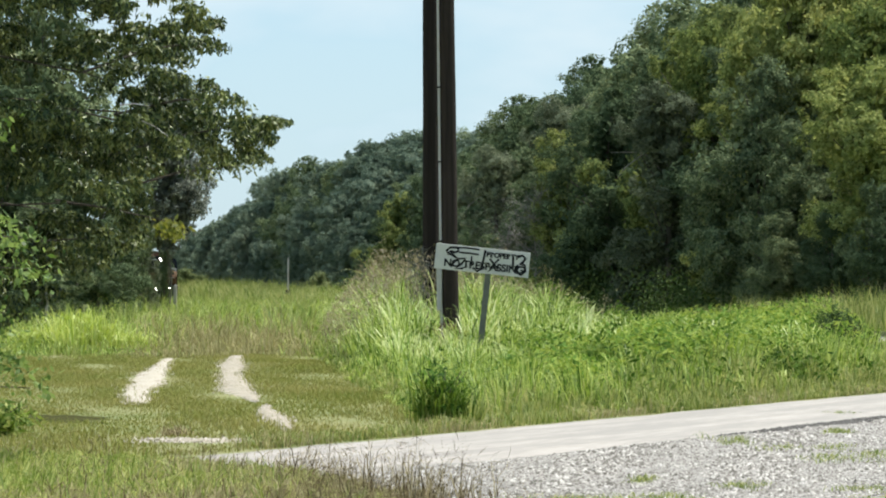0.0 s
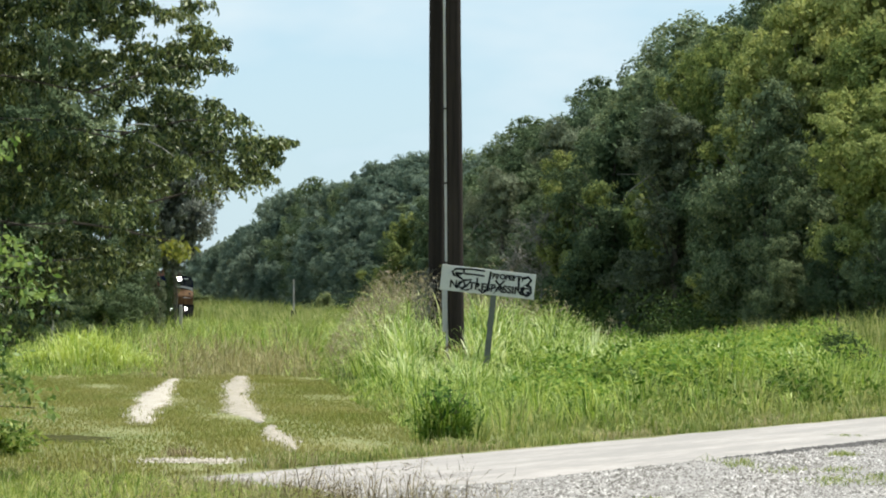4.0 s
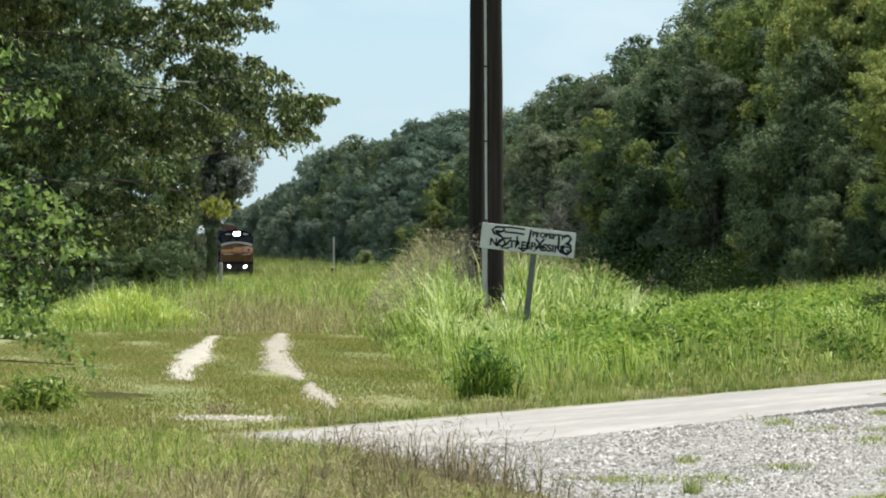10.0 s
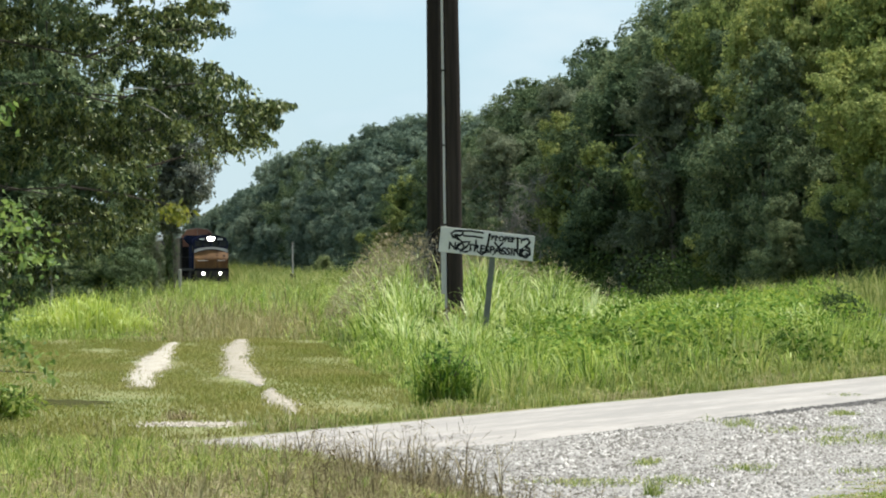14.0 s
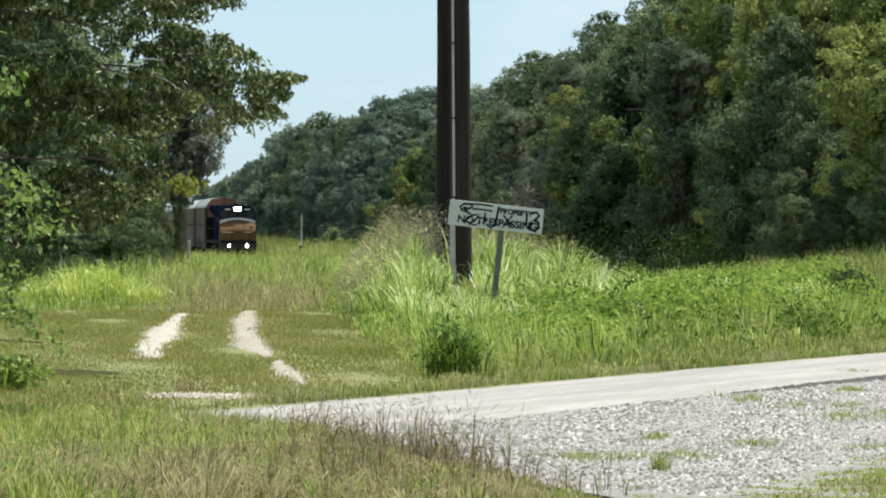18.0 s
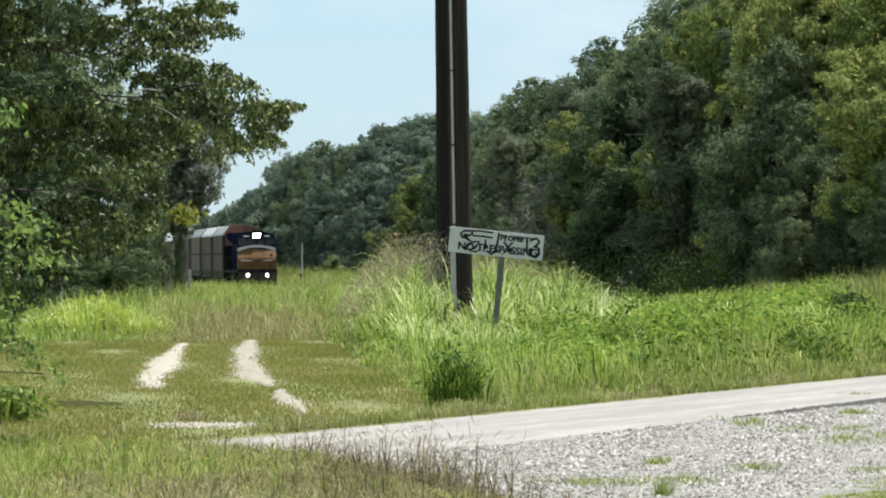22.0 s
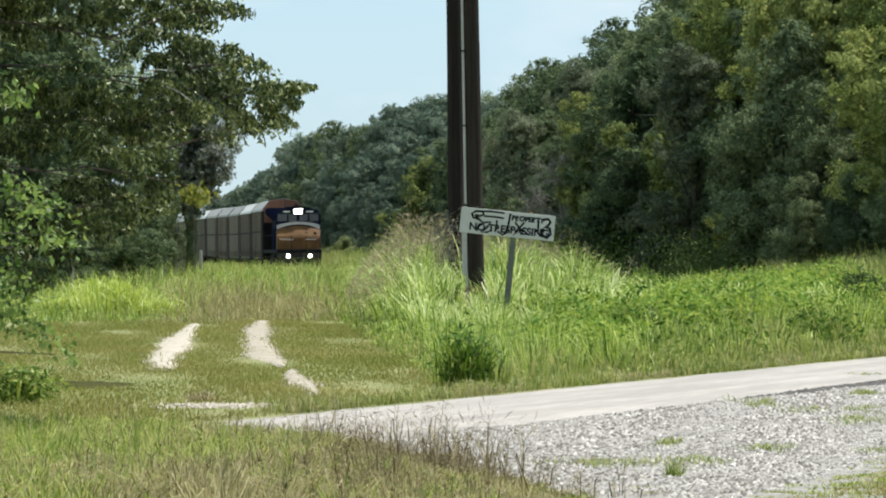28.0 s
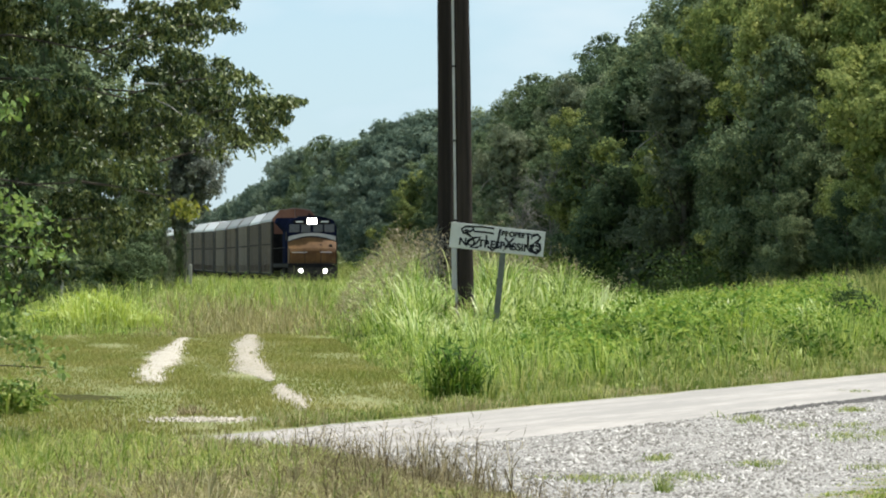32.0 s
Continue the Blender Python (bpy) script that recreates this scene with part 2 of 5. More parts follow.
M_WHITE = material("white_loco_paint", [(0.6, 0.6, 0.58), (0.72, 0.72, 0.70), (0.8, 0.8, 0.78)], 0.45, 2.0)
M_RACKSIDE = material("galvanised_rack_panels", [(0.0639, 0.0495, 0.0368), (0.1022, 0.0799, 0.0592), (0.1491, 0.1180, 0.0894)], 0.75, 0.25, metal=0.0, stretch=(1, 1, 0.4))
M_RACKTAN = material("brown_rack_panels", [(0.0781, 0.0580, 0.0419), (0.1207, 0.0918, 0.0660), (0.1775, 0.1350, 0.1016)], 0.75, 0.25, stretch=(1, 1, 0.4))
M_RACKPALE = material("pale_rack_panels", [(0.1050, 0.0859, 0.0661), (0.1605, 0.1317, 0.1015), (0.2284, 0.1875, 0.1479)], 0.75, 0.25, stretch=(1, 1, 0.4))
M_RACKROOF = material("galvanised_roof", [(0.192, 0.188, 0.1716), (0.256, 0.248, 0.2301), (0.336, 0.328, 0.3042)], 0.6, 0.6, metal=0.2)
M_RACKWHITE = material("whitened_roof", [(0.44, 0.44, 0.42), (0.56, 0.555, 0.53), (0.66, 0.65, 0.63)], 0.6, 0.6, metal=0.1)
M_RACKEND = material("rust_red_ends", [(0.1350, 0.0520, 0.0300), (0.2160, 0.0845, 0.0480), (0.2970, 0.1300, 0.0720)], 0.7, 1.0)
M_LAMP = glow("lamp_glow", (1.0, 0.95, 0.86), 9.0)
M_WING = material("orange_wing", [(0.45, 0.13, 0.02), (0.6, 0.2, 0.03), (0.66, 0.26, 0.05)], 0.6, 60.0)


# ---- mesh helpers ----
def part(name, bm, mat, parent=None, label=""):
    me = bpy.data.meshes.new(name)
    bm.to_mesh(me)
    bm.free()
    me.materials.append(mat)
    ob = new(name, me)
    ob.parent = parent
    if label:
        ob["label"] = label
    return ob


def mesh_np(name, verts, faces, mat, parent=None, smooth=False):
    """One mesh object from arrays: verts (n, 3) and faces (m, k)."""
    me = bpy.data.meshes.new(name)
    verts, faces = np.asarray(verts, np.float32), np.asarray(faces, np.int32)
    k = faces.shape[1]
    me.vertices.add(len(verts))
    me.vertices.foreach_set("co", verts.ravel())
    me.loops.add(faces.size)
    me.loops.foreach_set("vertex_index", faces.ravel())
    me.polygons.add(len(faces))
    me.polygons.foreach_set("loop_start", np.arange(0, faces.size, k, dtype=np.int32))
    me.polygons.foreach_set("loop_total", np.full(len(faces), k, np.int32))
    if smooth:
        me.polygons.foreach_set("use_smooth", np.ones(len(faces), bool))
    me.update(calc_edges=True)
    me.materials.append(mat)
    ob = new(name, me)
    ob.parent = parent
    return ob


def box(bm, x0, x1, y0, y1, z0, z1, bevel=0.0):
    """A box, its edges bevelled, added to bm."""
    made = bmesh.ops.create_cube(bm, size=1.0, matrix=Matrix.Translation(((x0 + x1) / 2, (y0 + y1) / 2, (z0 + z1) / 2))
                                 @ Matrix.Diagonal((abs(x1 - x0), abs(y1 - y0), abs(z1 - z0), 1)))
    if bevel:
        edges = list({e for v in made["verts"] for e in v.link_edges})
        bmesh.ops.bevel(bm, geom=edges, offset=bevel, segments=2, affect="EDGES", profile=0.5)
    return bm


def tube(bm, points, radii, sides=8):
    """A tapered tube through points, added to bm."""
    rings = []
    points = [Vector(p) for p in points]
    for i, p in enumerate(points):
        way = (points[min(i + 1, len(points) - 1)] - points[max(i - 1, 0)]).normalized()
        a = way.orthogonal().normalized()
        if abs(way.z) > 0.5:
            a = (Vector((1, 0, 0)) - way * way.x).normalized()
        b = way.cross(a)
        rings.append([bm.verts.new(p + (a * math.cos(t) + b * math.sin(t)) * radii[i]) for t in [2 * math.pi * j / sides for j in range(sides)]])
    for r, s in zip(rings, rings[1:]):
        for j in range(sides):
            bm.faces.new((r[j], r[(j + 1) % sides], s[(j + 1) % sides], s[j]))
    bm.faces.new(rings[0][::-1])
    bm.faces.new(rings[-1])
    return bm


def prism(bm, outline, y0, y1):
    """An outline in x and z, drawn out along y."""
    a = [bm.verts.new((x, y0, z)) for x, z in outline]
    b = [bm.verts.new((x, y1, z)) for x, z in outline]
    n = len(a)
    for i in range(n):
        bm.faces.new((a[i], a[(i + 1) % n], b[(i + 1) % n], b[i]))
    bm.faces.new(a[::-1])
    bm.faces.new(b)
    return bm


def thing(name, label, category, group="", m=None, kind=""):
    ob = tagged(new(name), label, category, group, kind)
    ob.empty_display_size = 0.2
    if m is not None:
        ob.matrix_world = m
    return ob


def smooth01(v, a, b):
    t = np.clip((v - a) / (b - a), 0, 1)
    return t * t * (3 - 2 * t)


def blades(rng, xy, z, height, width, lean, droop=0.5, turn=None):
    """Grass blades: bent ribbons of three triangles, one a row of xy."""
    n = len(xy)
    turn = rng.uniform(0, 2 * np.pi, n) if turn is None else turn
    face = rng.uniform(0, 2 * np.pi, n)
    ld = np.stack([np.cos(turn), np.sin(turn)], 1)
    sd = np.stack([np.cos(face), np.sin(face)], 1) * (width / 2)[:, None]
    base = np.concatenate([xy, z[:, None]], 1)
    off = lean * height
    mid, tip = base.copy(), base.copy()
    mid[:, :2] += ld * (off * 0.3)[:, None]
    mid[:, 2] += height * 0.62
    tip[:, :2] += ld * off[:, None]
    tip[:, 2] += height * (1 - droop * lean)
    s3 = np.concatenate([sd, np.zeros((n, 1))], 1)
    v = np.stack([base - s3, base + s3, mid - s3 * 0.8, mid + s3 * 0.8, tip], 1).reshape(-1, 3)
    o = (np.arange(n) * 5)[:, None]
    f = np.concatenate([o + [0, 1, 3], o + [0, 3, 2], o + [2, 3, 4]], 0)
    return v, f


def arching(rng, xy, height, width, reach, turn):
    """Broad blades that rise and bow over: ribbons of four lengths."""
    n = len(xy)
    face = turn + np.pi / 2 + rng.normal(0, 0.5, n)
    ld, sd = np.stack([np.cos(turn), np.sin(turn)], 1), np.stack([np.cos(face), np.sin(face)], 1)
    v = []
    for t, w in ((0, 0.7), (0.35, 1), (0.65, 0.9), (0.87, 0.6), (1, 0.08)):
        p = xy + ld * (reach * height * t ** 2.2)[:, None]
        z = height * (1.45 * t - 0.45 * t ** 2 - np.minimum(reach, 1.2) * 0.55 * t ** 4)
        for q in (-0.5, 0.5):
            v.append(np.concatenate([p + sd * (width * w * q)[:, None], z[:, None]], 1))
    v = np.stack(v, 1).reshape(-1, 3)
    o = (np.arange(n) * 10)[:, None]
    return v, np.concatenate([o + [k, k + 1, k + 3, k + 2] for k in (0, 2, 4, 6)], 0)


def tussocks(rng, centres, per, spread):
    """Blades grown from tussocks: their feet, the way each leans (outwards), and the tussock each belongs to."""
    c = rng.integers(0, len(centres), len(centres) * per)
    a = rng.uniform(0, 2 * np.pi, len(c))
    r = np.abs(rng.normal(0, 1, len(c))) * spread[c]
    xy = centres[c] + np.stack([np.cos(a) * r, np.sin(a) * r], 1)
    return xy, a + rng.normal(0, 0.5, len(c)), c


def leaves(rng, pos, size, aspect=0.5, droop=0.3, flat=0.0, facing=None):
    """Folded leaves at pos: four corners each, hanging by droop, lying by flat, or turned to face outwards."""
    n = len(pos)
    d = rng.normal(size=(n, 3))
    d[:, 2] = d[:, 2] * (1 - flat) - droop
    u = rng.normal(size=(n, 3))
    u[:, 2] *= 1 + flat
    if facing is not None:
        u = facing + u * 0.45
        u /= np.linalg.norm(u, axis=1)[:, None]
        d -= u * (d * u).sum(1)[:, None] * 0.85
    d /= np.linalg.norm(d, axis=1)[:, None]
    s = np.cross(d, u)
    s /= np.linalg.norm(s, axis=1)[:, None] + 1e-9
    nrm = np.cross(d, s)
    L = size[:, None]
    mid = pos + d * L * 0.45
    v = np.stack([pos, mid + s * L * aspect / 2 + nrm * L * 0.08, pos + d * L, mid - s * L * aspect / 2 + nrm * L * 0.08], 1).reshape(-1, 3)
    f = (np.arange(n) * 4)[:, None] + [0, 1, 2, 3]
    return v, f


def ball(rng, n):
    v = rng.normal(size=(n, 3))
    return v / np.linalg.norm(v, axis=1)[:, None]


# ---- plan ----
# the road's far edge runs from ROAD_A along ROAD_U; ROAD_N points from it towards the camera's side
ROAD_A, ROAD_U, ROAD_N, ROAD_W = np.array((-2.25, 51.34)), np.array((0.3115, 0.9502)), np.array((0.9502, -0.3115)), 3.5


def road_off(x, y):
    return (x - ROAD_A[0]) * ROAD_N[0] + (y - ROAD_A[1]) * ROAD_N[1]


def lane_edge(y):
    """x of the border between the mown lane and the tall grass."""
    return np.interp(y, [50, 60, 75, 100, 128, 140, 150, 200], [-1.2, 0.0, -0.7, -1.8, -2.95, -3.2, -3.4, -4.0])


def track_x(y):
    """x of the railway's middle line: a long curve that runs out straight at both ends."""
    y = np.asarray(y, float)
    q = (np.clip(y, 150, 500) - 330) / 100
    x = (((TRACK[0] * q + TRACK[1]) * q + TRACK[2]) * q + TRACK[3]) * q + TRACK[4]
    k = (((4 * TRACK[0] * q + 3 * TRACK[1]) * q + 2 * TRACK[2]) * q + TRACK[3]) / 100
    return x + k * (y - np.clip(y, 150, 500))


def track_rise(y):
    """The line climbs a little in the distance."""
    return 0.15 * smooth01(np.asarray(y, float), 420, 476)


TRACK = (0.401543, -1.12141, -0.0560832, -7.67114, -9.22915)
RAIL_TOP = 0.28


def build_ground():
    xs = np.concatenate([-np.geomspace(3000, 14, 24), np.linspace(-13, 20, 67), np.geomspace(21, 3000, 24)])
    ys = np.concatenate([-np.geomspace(3000, 10, 16), np.linspace(-8, 160, 169), np.geomspace(162, 4500, 40)])
    X, Y = np.meshgrid(xs, ys)
    Z = np.zeros_like(X)
    near = (np.abs(X) < 60) & (np.abs(Y) < 400)
    Z += np.where(near, 0.03 * np.sin(X * 1.7 + Y * 0.21) * np.sin(Y * 0.37 - X * 0.3), 0)
    o = road_off(X, Y)
    Z = np.where((o > -0.6) & (o < 12) & near, -0.02, Z)
    v = np.stack([X, Y, Z], 2).reshape(-1, 3)
    nx = len(xs)
    i, j = np.meshgrid(np.arange(nx - 1), np.arange(len(ys) - 1))
    a = (j * nx + i).ravel()
    f = np.stack([a, a + 1, a + nx + 1, a + nx], 1)
    ob = mesh_np("ground", v, f, M_GROUND, smooth=True)
    tagged(ob, "uneven meadow ground of green and straw-coloured turf", "ground", kind="structure")


def strip(name, mat, far, near, n0, n1, zc, label, rng, ragged=0.12, steps=160, crown=0.05):
    """A sheet along the road between two offsets, with ragged edges and thickness."""
    s = np.linspace(far, near, steps)
    cols = 7
    v = []
    for k, t in enumerate(s):
        w0, w1 = n0 + rng.normal() * ragged, n1 + rng.normal() * ragged
        for c in range(cols):
            w = w0 + (w1 - w0) * c / (cols - 1)
            p = ROAD_A + ROAD_U * t + ROAD_N * w
            v.append((p[0], p[1], zc + crown * (1 - (2 * c / (cols - 1) - 1) ** 2) - (0.03 if c in (0, cols - 1) else 0)))
    i, j = np.meshgrid(np.arange(cols - 1), np.arange(steps - 1))
    a = (j * cols + i).ravel()
    ob = mesh_np(name, v, np.stack([a, a + 1, a + cols + 1, a + cols], 1), mat, smooth=True)
    return tagged(ob, label, name.split("_")[-1], kind="structure")


def chips(rng, x, y, z, size):
    """Flat-footed stone chips: a ragged square foot and an off-centre peak each."""
    foot = np.array([(1, 0, 0), (0, 1, 0), (-1, 0, 0), (0, -1, 0), (0, 0, 0.8)], float)
    of = np.array([(0, 1, 4), (1, 2, 4), (2, 3, 4), (3, 0, 4)])
    turn = rng.uniform(0, 2 * np.pi, len(x))
    jit = foot[None] * rng.uniform(0.6, 1.4, (len(x), 5, 1))
    jit[:, 4, :2] += rng.normal(0, 0.35, (len(x), 2))
    ca, sa2 = np.cos(turn)[:, None], np.sin(turn)[:, None]
    jit = np.stack([jit[:, :, 0] * ca - jit[:, :, 1] * sa2, jit[:, :, 0] * sa2 + jit[:, :, 1] * ca, jit[:, :, 2]], 2)
    vv = jit * size[:, None, None] + np.stack([x, y, np.full(len(x), z)], 1)[:, None, :]
    ff = (np.arange(len(x)) * 5)[:, None, None] + of[None]
    return vv.reshape(-1, 3), ff.reshape(-1, 3)


RUTS = {"track_left": [(-4.28, 75, 0.2), (-4.7, 81, 0.34), (-5.2, 93.8, 0.40), (-5.75, 108, 0.32), (-6.25, 122, 0.12)],
        "track_right": [(-2.62, 76.5, 0.05), (-2.8, 79, 0.2), (-3.05, 82, 0.32), (-3.43, 90, 0.36), (-3.95, 100, 0.36), (-4.6, 120, 0.32), (-4.78, 127, 0.25)],
        "track_remnant": [(-1.68, 61.2, 0.04), (-1.95, 65.5, 0.22), (-2.2, 69.0, 0.16), (-2.35, 73, 0.05)]}
RUTS = {name: [(x * 0.975, y * 0.975, w) for x, y, w in pts] for name, pts in RUTS.items()}


def build_road():
    rng = np.random.default_rng(3)
    strip("road", M_ROAD, -60, 260, 0.0, ROAD_W, 0.022, "pale sun-bleached narrow asphalt country road", rng, 0.04, 420, 0.02)
    n = 6500
    at = rng.uniform(6, 27, n)
    off = ROAD_W + 0.02 + np.abs(rng.normal(0, 0.09, n)) * (0.5 + np.abs(np.sin(at * 0.9)))
    keep = rng.random(n) < smooth01(at, 6, 13) * (1 - 0.7 * smooth01(at, 20, 27))
    at, off = at[keep], off[keep]
    vv, ff = chips(rng, ROAD_A[0] + ROAD_U[0] * at + ROAD_N[0] * off, ROAD_A[1] + ROAD_U[1] * at + ROAD_N[1] * off, 0.022, 0.010 + 0.022 * rng.random(len(at)) ** 2)
    tagged(mesh_np("asphalt_crumbs", vv, ff, M_DARKASPHALT), "dark broken asphalt crumbs along the road's edge", "asphalt", kind="stuff")
    # gravel apron widening beside the road
    v = [(-0.75, 47.2, 0.012), (-0.2, 40.5, 0.012), (0.8, 35, 0.012), (1.8, 31, 0.012), (6, 31, 0.012), (13, 36, 0.012), (17, 60, 0.012), (24, 95, 0.012)]
    for t in np.linspace(60, -1.5, 14):
        p = ROAD_A + ROAD_U * t + ROAD_N * (ROAD_W - 0.1)
        v.append((p[0], p[1], 0.012))
    bm = bmesh.new()
    bm.faces.new([bm.verts.new(p) for p in v])
    bmesh.ops.triangulate(bm, faces=bm.faces[:])
    tagged(part("gravel_apron", bm, M_GRAVEL), "crushed white limestone apron beside the road", "gravel", kind="structure")
    n = 120000
    y = 32 + 51 * rng.random(n * 2) ** 1.3
    x = rng.uniform(-1.0, 12, n * 2)
    o = road_off(x, y)
    keep = (o > ROAD_W - 0.05) & (y > np.interp(x, [-2.2, -0.9, -0.2, 0.8, 1.8, 2.3, 3.5, 4.5], [48.5, 45.6, 41, 35.6, 34.2, 36.0, 40.6, 44.6]) - 0.4) & (np.abs(x) < y * 0.1 + 0.4)
    x, y = x[keep][:n], y[keep][:n]
    size = (0.005 + 0.02 * rng.random(len(x)) ** 2.2) * (1 + 0.35 * np.sin(x * 3.1 + y * 0.9) * np.sin(y * 1.3 - x))
    vv, ff = chips(rng, x, y, 0.011, size)
    tagged(mesh_np("gravel", vv, ff, M_STONE), "loose grey-white limestone chips", "gravel", kind="stuff")
    # two bare wheel tracks of the lane
    def ribbon(name, pts, label):
        r2 = np.random.default_rng(len(pts) + 5)
        ys = np.linspace(pts[0][1], pts[-1][1], 150)
        cx = np.interp(ys, [p[1] for p in pts], [p[0] for p in pts])
        hw = np.interp(ys, [p[1] for p in pts], [p[2] for p in pts])
        vv2 = []
        for a, b, w in zip(ys, cx, hw):
            l, r = w * r2.uniform(0.35, 1.25), w * r2.uniform(0.35, 1.25)
            vv2 += [(b - l, a, 0.0), (b - l * 0.5, a, 0.036), (b + r * 0.5, a, 0.036), (b + r, a, 0.0)]
        i, j = np.meshgrid(np.arange(3), np.arange(149))
        q = (j * 4 + i).ravel()
        tagged(mesh_np(name, vv2, np.stack([q, q + 1, q + 5, q + 4], 1), M_TRACKBED, smooth=True), label, "wheel track", kind="structure")
    ribbon("track_left", RUTS["track_left"], "bare chalky wheel track in the lane")
    ribbon("track_right", RUTS["track_right"], "bare chalky wheel track in the lane")
    ribbon("track_remnant", RUTS["track_remnant"], "stony remnant of the wheel track")
    # chalk stones spilling over the tracks' edges, and the spill at the lane's mouth
    px, py = [], []
    for pts in RUTS.values():
        yy = rng.uniform(pts[0][1] - 0.6, pts[-1][1] + 1.0, 3200)
        a = [p[1] for p in pts]
        px.append(np.interp(yy, a, [p[0] for p in pts]) + rng.normal(0, 0.5, 3200) * np.interp(yy, a, [p[2] for p in pts]))
        py.append(yy)
    k = rng.integers(0, 3, 2600)
    px.append(np.array([-2.5, -2.3, -2.75])[k] + rng.normal(0, 1, 2600) * np.array([0.2, 0.14, 0.3])[k])
    py.append(np.array([55.5, 55.3, 55.7])[k] + rng.normal(0, 1, 2600) * np.array([0.34, 0.3, 0.4])[k])
    px, py = np.concatenate(px), np.concatenate(py)
    vv, ff = chips(rng, px, py, 0.020, 0.006 + 0.020 * rng.random(len(px)) ** 2)
    tagged(mesh_np("chalk_stones", vv, ff, M_CHALK), "loose chalky stones along the wheel tracks", "stones", kind="stuff")
    # dark patch across the lane's side
    def patch(name, cx, cy, rx, ry, mat, label, category, seed):
        r2 = np.random.default_rng(seed)
        bm2 = bmesh.new()
        rim = [r2.uniform(0.55, 1.1) for _ in range(30)]
        ring = [bm2.verts.new((cx + rx * w * math.cos(k * math.pi / 15), cy + ry * w * math.sin(k * math.pi / 15), 0.0)) for k, w in enumerate(rim)]
        inner = [bm2.verts.new((cx + 0.6 * rx * w * math.cos(k * math.pi / 15), cy + 0.6 * ry * w * math.sin(k * math.pi / 15), 0.034)) for k, w in enumerate(rim)]
        for k in range(30):
            bm2.faces.new((ring[k], ring[(k + 1) % 30], inner[(k + 1) % 30], inner[k]))
        bm2.faces.new(inner)
        tagged(part(name, bm2, mat), label, category, kind="structure")
    patch("mud_hollow", -4.95, 65.0, 0.95, 2.6, M_DARKPATCH, "dark patch in the mown grass", "mud", 4)
    patch("gravel_patch", -2.45, 55.5, 0.36, 0.5, M_TRACKBED, "spilled white gravel at the lane's mouth", "gravel", 9)


def build_railway():
    ys = np.linspace(120, 1080, 261)
    xs = track_x(ys)
    # ballast bed
    prof = [(-2.9, -0.02), (-1.6, 0.12), (-1.0, 0.11), (1.0, 0.11), (1.6, 0.12), (2.9, -0.02)]
    v = [(x + p, y, q + (float(track_rise(y)) if q > 0 else 0)) for x, y in zip(xs, ys) for p, q in prof]
    i, j = np.meshgrid(np.arange(5), np.arange(260))
    a = (j * 6 + i).ravel()
    tagged(mesh_np("ballast_bed", v, np.stack([a, a + 1, a + 7, a + 6], 1), M_BALLAST), "grey crushed-stone railway ballast", "ballast", kind="structure")
    way = thing("railway_track", "single railway track of worn steel rails on dark sleepers", "railway track")
    for side in (-0.75, 0.75):
        bm = bmesh.new()
        prev = None
        for x, y in zip(xs, ys):
            ring = [bm.verts.new((x + side + p, y, RAIL_TOP - 0.17 + q + float(track_rise(y)))) for p, q in
                    ((-.07, 0), (.07, 0), (.02, .03), (.015, .12), (.036, .13), (.036, .165), (-.036, .165), (-.036, .13), (-.015, .12), (-.02, .03))]
            if prev:
                for k in range(10):
                    bm.faces.new((prev[k], prev[(k + 1) % 10], ring[(k + 1) % 10], ring[k]))
            prev = ring
        part("rail", bm, M_RAIL, way)
    bm = box(bmesh.new(), -1.3, 1.3, -0.11, 0.11, -0.05, 0.115, 0.012)
    first = part("sleeper", bm, M_TIE, way)
    y = 135.0
    first.location = (float(track_x(y)), y, 0)
    for k in range(1, 240):
        y += 0.55
        ob = new("sleeper", first.data)
        ob.parent, ob.location = way, (float(track_x(y)), y, 0)
    rng = np.random.default_rng(8)
    n = 9000
    y = rng.uniform(140, 200, n)
    x = track_x(y) + rng.uniform(-2.4, 1.6, n)
    size = rng.uniform(0.02, 0.05, n)
    p, f = leaves(rng, np.stack([x, y, np.full(n, 0.13)], 1), size * 1.6, 0.8, -0.3)
    tagged(mesh_np("ballast_stones", p, f, M_BALLAST), "loose ballast stones", "ballast", kind="stuff")


